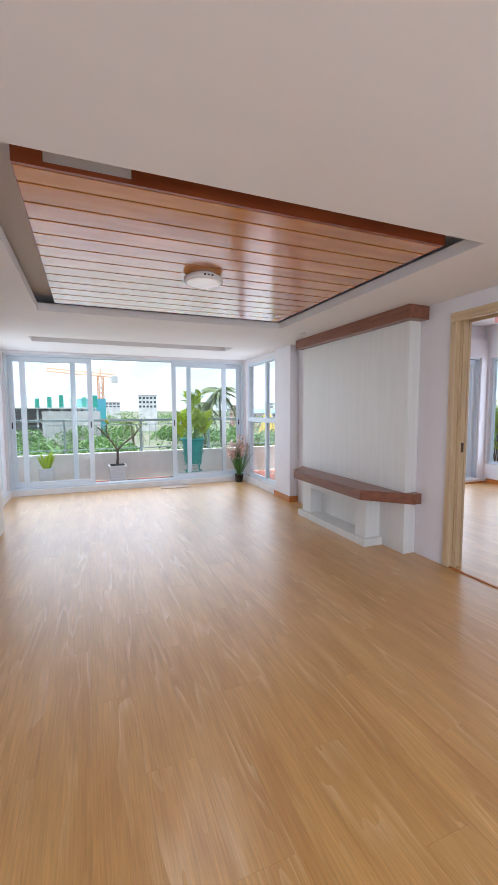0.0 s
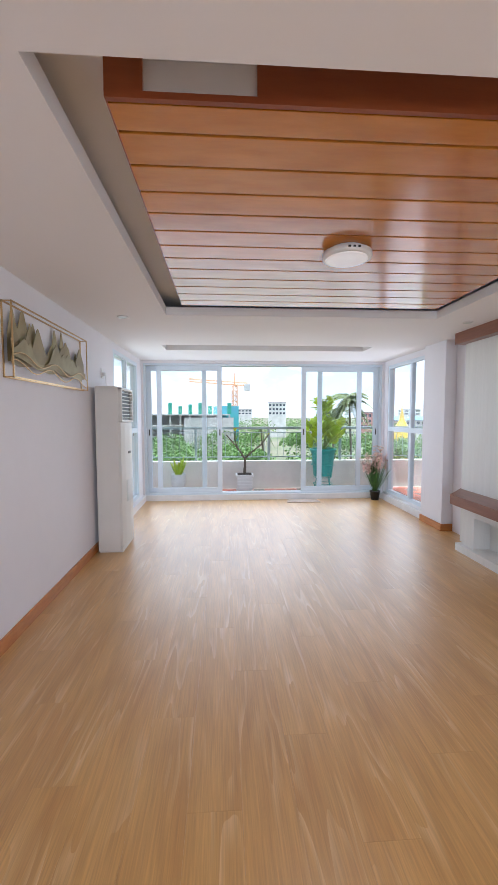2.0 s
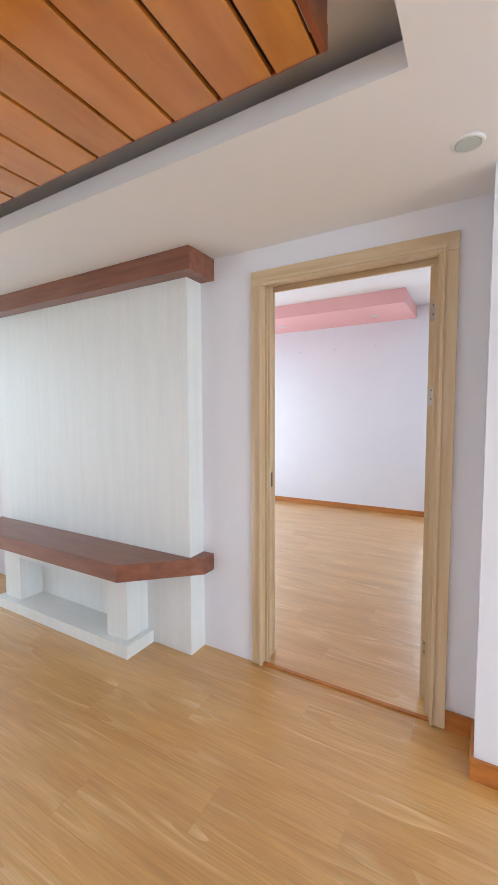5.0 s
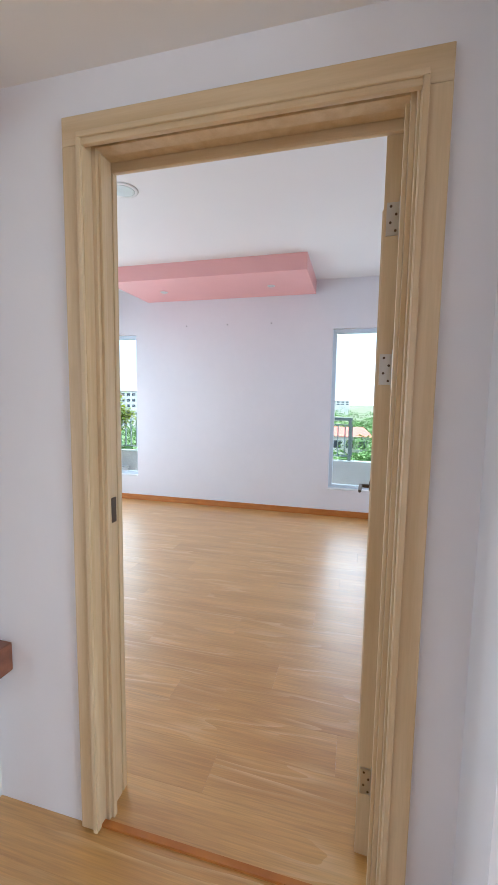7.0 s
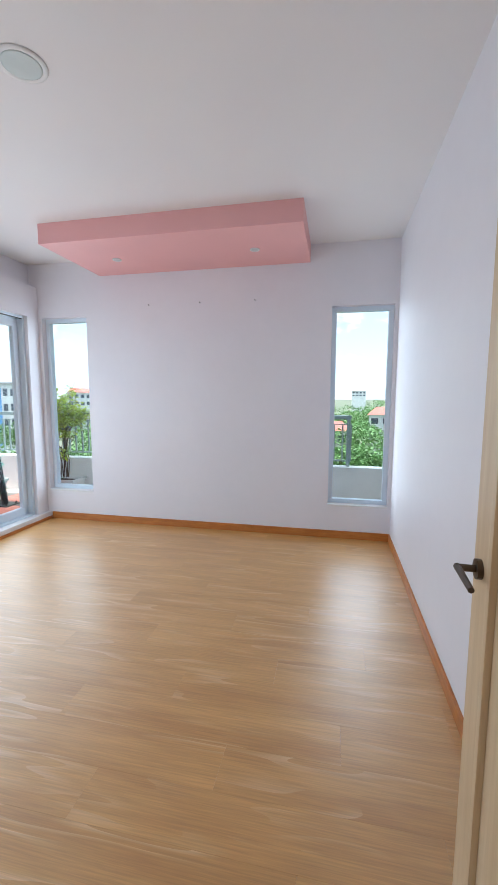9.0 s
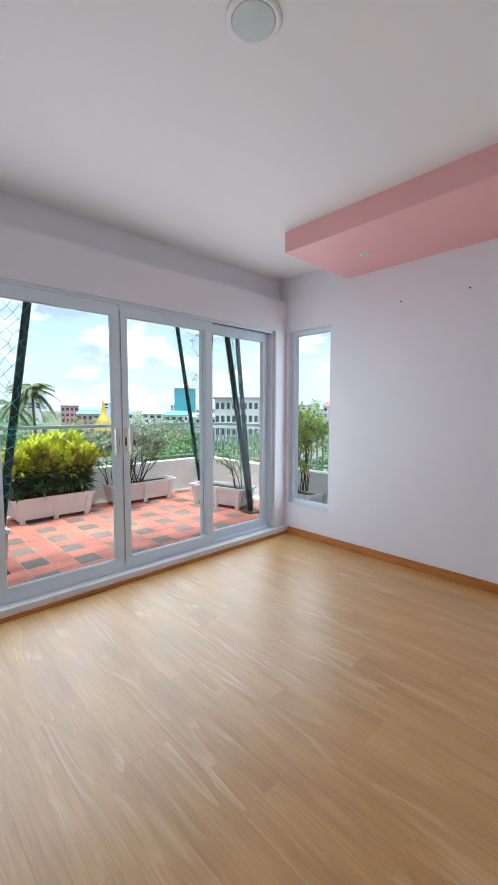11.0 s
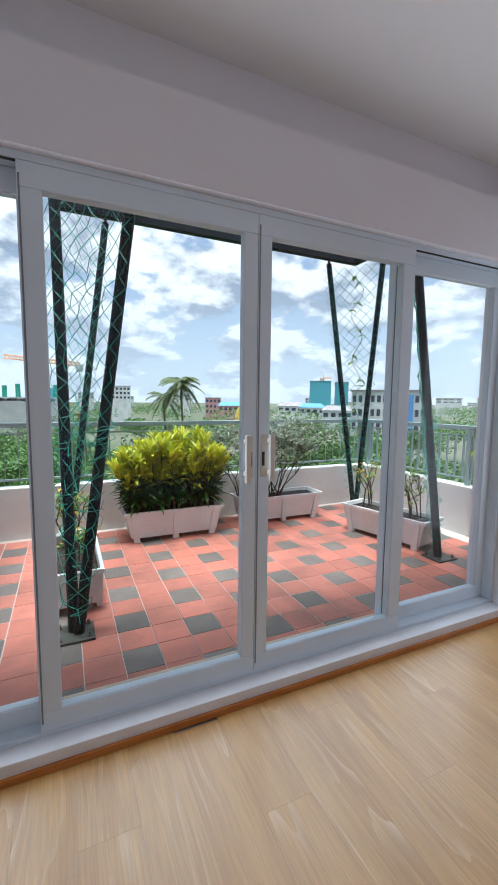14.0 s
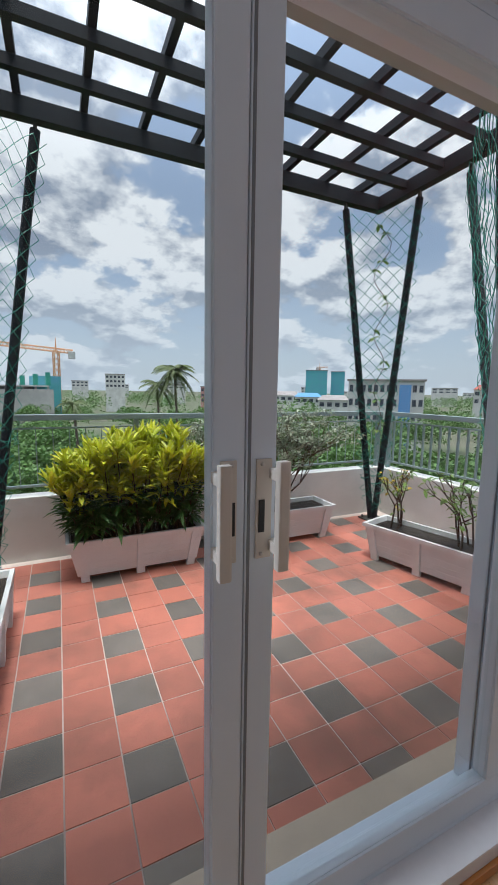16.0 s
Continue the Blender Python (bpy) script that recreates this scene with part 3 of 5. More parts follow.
for a0, a1, d, sides in ((0.22, 1.11, 2.765, (0.08, 0.08)), (1.035, 1.952, 2.70, (0.075, 0.064)), (1.954, 2.88, 2.70, (0.066, 0.08)), (2.805, 3.70, 2.765, (0.08, 0.075))):
    leaf = glazed_leaf(wt, "x", a0, a1, 0.094, 2.203, d, 0.085, 0.05, 0.08, sides)
    # no cut groove: a thin grey strip coloured as the groove's shade
    part("stile_groove", boxes((a0 + 0.004, a0 + 0.010, d - 0.002, d + 0.002, 0.13, 2.16)), GROOVE_SHADE, leaf)
    if d < 2.75:
        right = a0 > 1.5
        x = 1.992 if right else 1.917
        s = 1 if right else -1
        plate = part("handle_plate", boxes((x - 0.017, x + 0.017, d - 0.006, d, 1.045, 1.245), bevel=0.003), CREAM, leaf, "cream handle plate")
        part("lock_slot", boxes((x - s * 0.006 - 0.006, x - s * 0.006 + 0.006, d - 0.009, d - 0.005, 1.10, 1.165)), BLACK, plate)
        bm = bmesh.new()
        for z in (1.055, 1.235):
            bmesh.ops.create_uvsphere(bm, u_segments=10, v_segments=6, radius=0.004, matrix=Matrix.Translation((x - s * 0.006, d - 0.007, z)))
        part("screw", bm, CHROME, plate)
        hx = x + s * 0.022
        bm = boxes((hx - 0.012, hx + 0.012, d - 0.05, d - 0.03, 1.03, 1.245), bevel=0.005)
        for z in (1.06, 1.205):
            box(bm, hx - 0.012, hx + 0.012, d - 0.035, d, z, z + 0.022, bevel=0.003)
        part("handle", bm, CREAM, leaf, "cream pull handle")

# narrow windows of the bedroom
for nm, y0, y1 in (("window_bedroom_north", 2.075, 2.62), ("window_bedroom_south", -1.06, -0.497)):
    ww = window_thing(nm, (3.95, (y0 + y1) / 2, 0.335), "tall narrow white framed fixed window")
    bm = bmesh.new()
    pane_ring(bm, "y", y0, y1, 0.335, 2.235, 3.95, 4.01, 0.045)
    part("window_frame", bm, UPVC, ww)
    part("window_sill", boxes((3.872, 3.95, y0, y1, 0.325, 0.341), bevel=0.003), CURB, ww)
    g = part("pane", boxes((3.975, 3.981, y0 + 0.04, y1 - 0.04, 0.375, 2.195)), GLASS, ww)
    g.visible_shadow = False

# ---- door between the rooms ----
dr = thing("door_bedroom", (0.06, -0.48, 0), "pale wooden door standing open with a moulded casing", "door", kind="structure")
for side, x0, x1 in (("casing", -0.018, -0.002), ("casing", 0.122, 0.138)):
    for r in ((-0.063, 0.0, 0.0, 2.12), (-0.968, -0.905, 0.0, 2.12)):
        bm = boxes((x0, x1, r[0], r[1], r[2] + 0.004, r[3] - (0.075)), bevel=0.004)
        part(side, bm, PINE, dr)
    part(side, boxes((x0, x1, -0.968, 0.0, 2.045, 2.12), bevel=0.004), PINE_ACROSS, dr)
bm = boxes((0.0, 0.12, -0.06, -0.045, 0.0, 2.09), (0.0, 0.12, -0.915, -0.9, 0.0, 2.09), (0.0, 0.12, -0.9, -0.06, 2.072, 2.09), (0.025, 0.065, -0.073, -0.06, 0.0, 2.072), (0.025, 0.065, -0.9, -0.888, 0.0, 2.072), (0.025, 0.065, -0.888, -0.073, 2.058, 2.072), bevel=0.002)
part("jamb", bm, PINE, dr)
# raised bead along the inner edge of the casing and a second step on the stops
for x0, x1 in ((-0.026, -0.018), (0.138, 0.146)):
    for y0, y1 in ((-0.062, -0.048), (-0.92, -0.906)):
        part("bead", boxes((x0, x1, y0, y1, 0.004, 2.06), bevel=0.003), PINE, dr)
    part("bead", boxes((x0, x1, -0.92, -0.048, 2.06, 2.074), bevel=0.003), PINE_ACROSS, dr)
for y0, y1 in ((-0.083, -0.073), (-0.888, -0.878)):
    part("door_stop", boxes((0.036, 0.054, y0, y1, 0.0, 2.05), bevel=0.003), PINE, dr)
part("strike_plate", boxes((0.082, 0.108, -0.064, -0.0595, 0.98, 1.06)), BRONZE, dr)
# leaf, opened about ninety degrees against the south wall
lx0, lx1, ly0, ly1 = 0.135, 0.985, -0.885, -0.845
SWING = Matrix.Translation((lx0, ly1, 0)) @ Matrix.Rotation(radians(-2.6), 4, "Z") @ Matrix.Translation((-lx0, -ly1, 0))


def leaf_part(name, bm, mat, parent, label=""):
    bm.transform(SWING)
    return part(name, bm, mat, parent, label)


bm = bmesh.new()
for r in ((lx0, lx0 + 0.11, 0.012, 2.045), (lx1 - 0.11, lx1, 0.012, 2.045), (lx0 + 0.11, lx1 - 0.11, 0.012, 0.17), (lx0 + 0.11, lx1 - 0.11, 1.915, 2.045)):
    box(bm, r[0], r[1], ly0, ly1, r[2], r[3], bevel=0.003)
leaf = leaf_part("leaf", bm, PINE, dr)
leaf_part("panel", boxes((lx0 + 0.11, lx1 - 0.11, ly0 + 0.012, ly1 - 0.012, 0.17, 1.915)), PINE, leaf)
bm = bmesh.new()
pane_ring(bm, "x", lx0 + 0.11, lx1 - 0.11, 0.17, 1.915, ly1 - 0.014, ly1 + 0.004, 0.022)
leaf_part("moulding", bm, PINE, leaf)
leaf_part("handle_rose", rod(bmesh.new(), (lx1 - 0.055, ly1, 0.985), (lx1 - 0.055, ly1 + 0.012, 0.985), 0.024, sides=20), BRONZE, leaf, "dark bronze handle rose")
bm = rod(bmesh.new(), (lx1 - 0.055, ly1, 0.985), (lx1 - 0.055, ly1 + 0.055, 0.985), 0.009)
rod(bm, (lx1 - 0.05, ly1 + 0.05, 0.985), (lx1 - 0.17, ly1 + 0.05, 0.982), 0.009, 0.007)
leaf_part("lever", bm, BRONZE, leaf, "dark bronze lever handle")
for z in (0.22, 1.42, 1.80):
    bm = boxes((0.128, 0.1345, -0.884, -0.852, z, z + 0.08), (0.121, 0.124, -0.905, -0.889, z, z + 0.08))
    rod(bm, (0.128, -0.888, z - 0.012), (0.128, -0.888, z + 0.092), 0.006, sides=10)
    hinge = part("hinge", bm, CHROME, dr, "steel butt hinge")
    for k, dy in enumerate((-0.875, -0.862, -0.875, -0.862)):
        part("screw", rod(bmesh.new(), (0.129, dy, z + 0.01 + 0.02 * k), (0.1265, dy, z + 0.01 + 0.02 * k), 0.0035, sides=8), BRONZE, hinge)

# ---- terrace shell ----
structure("terrace_slab", boxes((-4.6, 5.1, 4.8, 5.6, -0.25, 0.0175), (0.06, 5.1, 2.88, 4.8, -0.25, 0.0174), (4.05, 5.1, -1.6, 2.95, -0.25, 0.0173)), GROUT, "cement bed under the terrace tiles", "terrace")
structure("parapet", boxes((-4.6, 5.1, 5.47, 5.62, 0, 0.53), (4.93, 5.1, -1.6, 5.47, 0, 0.53), (-4.75, -4.6, 4.7, 5.62, 0, 0.53), bevel=0.008), PLASTER, "weathered white rendered terrace parapet", "parapet")
structure("building_outside", boxes((-4.3, 0.1, 4.745, 4.76, 2.2, 3.2), (0.06, 0.12, 3.1, 4.76, 2.2, 3.2)), PLASTER, "white outer wall above the windows", "wall")
# the far west and south overhangs are added, unseen, to keep sun out
structure("eave", boxes((-6.0, 5.2, -7.0, 2.9, 2.95, 3.1), (0.5, 5.2, 2.9, 3.2, 2.48, 3.1), (-6.0, 0.5, 2.9, 5.3, 2.62, 3.1)), STAINED, "stained concrete eave over the terrace doors, with added unseen sun-blocking overhangs", "eave")

def railing(name, x0, y0, x1, y1, bar, gap, posts):
    t = thing(name, ((x0 + x1) / 2, (y0 + y1) / 2, 0.53), "grey painted steel railing on the parapet", "railing")
    a, b = Vector((x0, y0, 0)), Vector((x1, y1, 0))
    ln, d = (b - a).length, (b - a).normalized()
    sx = 0.03 if abs(d.y) > 0.5 else 0
    def run(nm, z, w, h):
        h2 = w / 2
        e = Vector((h2 if abs(d.y) > .5 else 0, h2 if abs(d.x) > .5 else 0, 0))
        part(nm, boxes((min(a.x, b.x) - e.x, max(a.x, b.x) + e.x, min(a.y, b.y) - e.y, max(a.y, b.y) + e.y, z - h / 2, z + h / 2), bevel=0.004), RAIL, t)
    run("top_rail", 1.14, 0.07, 0.045)
    run("mid_rail", 1.055, 0.02, 0.014)
    run("bottom_rail", 0.60, 0.025, 0.02)
    n = int(ln / gap)
    for k in range(n + 1):
        p = a + d * (k * ln / n)
        part("baluster", boxes((p.x - bar, p.x + bar, p.y - bar, p.y + bar, 0.61, 1.05)), RAIL, t)
    for k in range(posts + 1):
        p = a + d * (0.03 + k * (ln - 0.06) / posts)
        part("post", boxes((p.x - 0.022, p.x + 0.022, p.y - 0.022, p.y + 0.022, 0.53, 1.12), bevel=0.003), RAIL, t)
    return t


railing("railing", -4.6, 5.55, 4.98, 5.55, 0.0035, 0.12, 7)
railing("railing", 5.02, -0.75, 5.02, 5.47, 0.009, 0.1, 4)

# ---- ground below ----
GROUND = material("far_ground", (0.06, 0.085, 0.035), 0.95, second=(0.12, 0.11, 0.08), scale=0.02)
bm = bmesh.new()
bmesh.ops.create_grid(bm, x_segments=8, y_segments=8, size=3000, matrix=Matrix.Translation((0, 0, -15)))
structure("ground", bm, GROUND, "wooded city ground far below the terrace", "ground")

# ---- living room things ----
def pendant_free_lamp():
    x, y = -2.02, 0.30
    t = thing("ceiling_lamp", (x, y, 2.278), "round white flush ceiling lamp on the timber boards, switched on", "ceiling lamp")
    part("backplate", lathe(bmesh.new(), (x, y, 2.26), [(0.10, 0.0), (0.10, 0.0175)], 36), WHITEPL, t)
    part("housing", lathe(bmesh.new(), (x, y, 2.226), [(0.118, 0.0), (0.133, 0.004), (0.136, 0.012), (0.134, 0.032), (0.12, 0.036)], 48), WHITEPL, t, "white round housing")
    part("diffuser", lathe(bmesh.new(), (x, y, 2.22), [(0.10, 0.0), (0.114, 0.003), (0.117, 0.008)], 48), DIFFUSER, t, "glowing opal diffuser")
    for k in (-1, 0, 1):
        part("button", boxes((x + k * 0.026 - 0.007, x + k * 0.026 + 0.007, y - 0.138, y - 0.132, 2.24, 2.25), bevel=0.002), BLACK, t)


pendant_free_lamp()
lamp("ceiling_glow", "AREA", look((-2.02, 0.30, 2.216), (-2.02, 0.301, 0)), 2, (1, 0.95, 0.9), size=(0.24, 0.24))


def downlight(x, y, z, r, glass=None):
    t = thing("downlight", (x, y, z), "small round recessed downlight in the ceiling", "downlight", "recessed downlights")
    part("ring", lathe(bmesh.new(), (x, y, z - 0.008), [(r * 0.78, 0.002), (r * 0.82, 0.0), (r * 0.97, 0.002), (r, 0.008)], 36), WHITEPL, t)
    part("lens", lathe(bmesh.new(), (x, y, z - 0.0075), [(r * 0.7, 0.0), (r * 0.8, 0.002)], 36), glass or GREYGLASS, t)


for x, y in ((-0.38, -1.0), (-0.41, 1.76), (-3.58, 1.73), (-3.58, -1.0)):
    downlight(x, y, ZC, 0.05)
downlight(1.579, 0.811, ZB, 0.105)
for y in (1.45, 0.16):
    downlight(3.455, y, 2.639, 0.042)
# nails left in the bedroom wall
for y in (1.35, 0.8, 0.24):
    tagged(mesh_object("wall_nail", rod(bmesh.new(), (3.887, y, 2.32), (3.868, y, 2.323), 0.005, sides=6), BLACK), "small dark nail stuck in the bedroom wall", "nail", "wall nails")


def fireplace():
    t = thing("mantel_unit", (-0.2, 1.28, 0), "whitewashed wood mock fireplace with walnut shelf and beam", "fireplace")
    part("chimney_panel", boxes((-0.13, 0.0, 0.335, 2.22, 0, 2.13), bevel=0.003), WHITEWOOD, t, "whitewashed tall panel")
    part("beam", boxes((-0.225, 0.0, 0.243, 2.27, 2.122, ZC - 0.001), bevel=0.003), WALNUT, t, "walnut beam under the ceiling")
    bm = prism(bmesh.new(), [(0, 0.262), (-0.09, 0.262), (-0.42, 0.61), (-0.42, 1.94), (-0.09, 2.285), (0, 2.285)], 0.478, 0.575, bevel=0.003)
    part("shelf", bm, WALNUT, t, "walnut shelf with chamfered ends")
    part("hearth_slab", boxes((-0.345, -0.13, 0.625, 1.95, 0.0, 0.075), bevel=0.003), WHITEWOOD, t)
    bm = boxes((-0.3, -0.13, 0.668, 0.835, 0.075, 0.478), (-0.3, -0.13, 1.72, 1.905, 0.075, 0.478), (-0.3, -0.13, 0.835, 1.72, 0.38, 0.478), bevel=0.002)
    part("surround", bm, WHITEWOOD, t)
    part("niche_back", boxes((-0.135, -0.128, 0.83, 1.725, 0.075, 0.39)), WHITEWOOD, t)


fireplace()


def air_conditioner():
    x0, x1, y0, y1, h = -3.955, -3.695, 2.09, 2.6, 1.66
    t = thing("floor_air_conditioner", ((x0 + x1) / 2, (y0 + y1) / 2, 0), "ivory tall floor-standing air conditioner beside the wall", "air conditioner")
    body = part("body", boxes((x0, x1 - 0.035, y0, y1, 0.012, h), bevel=0.014), ACWHITE, t)
    part("plinth", boxes((x0 + 0.01, x1 - 0.02, y0 + 0.012, y1 - 0.012, 0, 0.05)), ACWHITE, t)
    bm = prism(bmesh.new(), [(x1 - 0.036, y0 + 0.004), (x1 - 0.02, y0 + 0.012), (x1, y0 + 0.1), (x1 + 0.012, (y0 + y1) / 2), (x1, y1 - 0.1), (x1 - 0.02, y1 - 0.012), (x1 - 0.036, y1 - 0.004)], 0.06, 1.30, bevel=0.003)
    fp = part("front_panel", bm, ACWHITE, t)
    part("display", boxes((x1 + 0.008, x1 + 0.0135, y0 + 0.2, y0 + 0.28, 0.98, 1.005)), BLACK, fp)
    part("outlet_recess", boxes((x1 - 0.036, x1 - 0.03, y0 + 0.03, y1 - 0.03, 1.33, 1.62)), BLACK, t)
    bm = boxes((x1 - 0.036, x1 - 0.002, y0 + 0.01, y0 + 0.03, 1.31, 1.645), (x1 - 0.036, x1 - 0.002, y1 - 0.03, y1 - 0.01, 1.31, 1.645), (x1 - 0.036, x1 - 0.002, y0 + 0.01, y1 - 0.01, 1.625, 1.65), (x1 - 0.036, x1 - 0.002, y0 + 0.01, y1 - 0.01, 1.305, 1.322), bevel=0.003)
    part("outlet_frame", bm, ACWHITE, t)
    for k in range(8):
        z = 1.345 + k * 0.036
        part("louvre", boxes((x1 - 0.03, x1 - 0.006, y0 + 0.03, y1 - 0.03, z, z + 0.008), bevel=0.002), ACWHITE, t)
    for k in range(9):
        part("intake_slot", boxes((x1 + 0.001, x1 + 0.0115, y0 + 0.12, y1 - 0.12, 0.5 + k * 0.025, 0.506 + k * 0.025)), GREYGLASS, fp)


air_conditioner()


def socket():
    t = thing("wall_socket", (-3.99, 2.47, 1.82), "white wall socket with a plugged white cable", "socket")
    part("plate", boxes((-3.989, -3.98, 2.43, 2.51, 1.77, 1.87), bevel=0.003), WHITEPL, t)
    part("plug", boxes((-3.98, -3.945, 2.45, 2.49, 1.795, 1.83), bevel=0.005), WHITEPL, t)
    bm = bmesh.new()
    pts = [(-3.95, 2.47, 1.8), (-3.95, 2.48, 1.74), (-3.955, 2.5, 1.68), (-3.955, 2.5, 1.6)]
    for a, b in zip(pts, pts[1:]):
        rod(bm, a, b, 0.004, sides=6)
    part("cable", bm, WHITEPL, t)


socket()


def wall_art():
    y0, y1, z0, z1, xb, xf = 0.53, 1.82, 1.60, 2.04, -3.985, -3.93
    t = thing("wall_art", (xb, (y0 + y1) / 2, z0), "metal wall art of layered mountains in a thin brass box frame", "wall art")
    for x in (xb, xf):
        for a, b in (((x, y0, z0), (x, y1, z0)), ((x, y0, z1), (x, y1, z1)), ((x, y0, z0), (x, y0, z1)), ((x, y1, z0), (x, y1, z1))):
            part("frame_bar", boxes((x - 0.004, x + 0.004, a[1] - 0.004, b[1] + 0.004, a[2] - 0.004, b[2] + 0.004)), GOLD, t)
    for y in (y0, y1):
        for z in (z0, z1):
            part("frame_strut", boxes((xb, xf, y - 0.003, y + 0.003, z - 0.003, z + 0.003)), GOLD, t)
    hazy = material("gauze_olive_metal", (0.36, 0.30, 0.16), 0.5, 0.3, second=(0.26, 0.21, 0.10), scale=6)
    hazy2 = material("dark_olive_metal", (0.30, 0.24, 0.12), 0.5, 0.2, second=(0.23, 0.18, 0.085), scale=6)
    for lay, (x, mt, amp, seed) in enumerate(((-3.972, hazy, 0.30, 1), (-3.955, hazy2, 0.21, 5), (-3.942, hazy, 0.15, 9))):
        rg = random.Random(seed)
        peaks = [(rg.uniform(y0 + 0.05, y1 - 0.05), rg.uniform(0.55, 1.0) * amp, rg.uniform(0.05, 0.10)) for _ in range(9)]
        V, F, n = [], [], 90
        for k in range(n + 1):
            y = y0 + 0.02 + (y1 - y0 - 0.04) * k / n
            h = max(a * math.exp(-abs((y - c) / w) ** 1.6) for c, a, w in peaks) + 0.04
            b = z0 + 0.10 + 0.025 * math.sin(y * 9 + seed)
            V += [(x, y, b), (x, y, min(b + h, z1 - 0.01)), (x + 0.003, y, b), (x + 0.003, y, min(b + h, z1 - 0.01))]
        for k in range(n):
            i = 4 * k
            F += [(i, i + 1, i + 5, i + 4), (i + 2, i + 6, i + 7, i + 3), (i + 1, i + 3, i + 7, i + 5), (i, i + 4, i + 6, i + 2)]
        under(raw("mountain_sheet", V, F, mt), t)
    for s in (0, 1):
        bm = bmesh.new()
        pts = [(xf - 0.006 * s, y0 + (y1 - y0) * k / 30, z0 + 0.13 - 0.05 * s + 0.028 * math.sin(k * 0.55 + s) - 0.001 * k) for k in range(31)]
        for a, b in zip(pts, pts[1:]):
            rod(bm, a, b, 0.004, sides=6)
        part("wave_wire", bm, GOLD, t, "curved brass wire")


wall_art()


def flower_pot():
    x, y = -0.24, 4.40
    t = thing("potted_flowers", (x, y, 0), "artificial pale pink flowers in a small black pot", "potted plant")
    pot = part("pot", lathe(bmesh.new(), (x, y, 0), [(0.055, 0), (0.06, 0.004), (0.078, 0.13), (0.084, 0.132), (0.084, 0.15), (0.074, 0.15), (0.07, 0.125)], 28), BLACK, t, "black plastic pot")
    rg = random.Random(3)
    blades = []
    for k in range(46):
        a, lean = rg.uniform(0, 6.283), rg.uniform(0.05, 0.55)
        blades.append(((x + 0.03 * math.cos(a), y + 0.03 * math.sin(a), 0.12), (math.cos(a) * lean, math.sin(a) * lean, 1), rg.uniform(0.35, 0.62), 0.022, rg.uniform(0.0, 0.35) * lean))
    leaves_mesh("blades", blades, LEAF_GREEN, t)
    st, fl = bmesh.new(), []
    for k in range(11):
        a, lean = rg.uniform(0, 6.283), rg.uniform(0.08, 0.34)
        top = Vector((x + math.cos(a) * lean * 0.75, y + math.sin(a) * lean * 0.5, rg.uniform(0.62, 0.86)))
        rod(st, (x, y, 0.12), top, 0.004, 0.003, 5)
        for j in range(40):
            f = rg.uniform(0.55, 1.04)
            p = Vector((x, y, 0.12)).lerp(top, f)
            b = rg.uniform(0, 6.283)
            fl.append((p, (math.cos(b), math.sin(b), rg.uniform(-0.2, 0.6)), rg.uniform(0.04, 0.075), 0.045, 0.4))
    part("stems", st, LEAF_FRESH, t)
    leaves_mesh("petals", fl, FLOWER, t)


flower_pot()


def floor_mat():
    m = tagged(mesh_object("floor_mat", prism(bmesh.new(), [(-1.7, 4.27), (-1.17, 4.25), (-1.2, 4.5), (-1.66, 4.5)], 0.001, 0.009, bevel=0.002), material("pale_mat_weave", (0.56, 0.46, 0.40), 0.9, second=(0.45, 0.36, 0.31), scale=40, bump=0.5)), "thin pale beige mat on the floor by the balcony doors", "mat")


floor_mat()

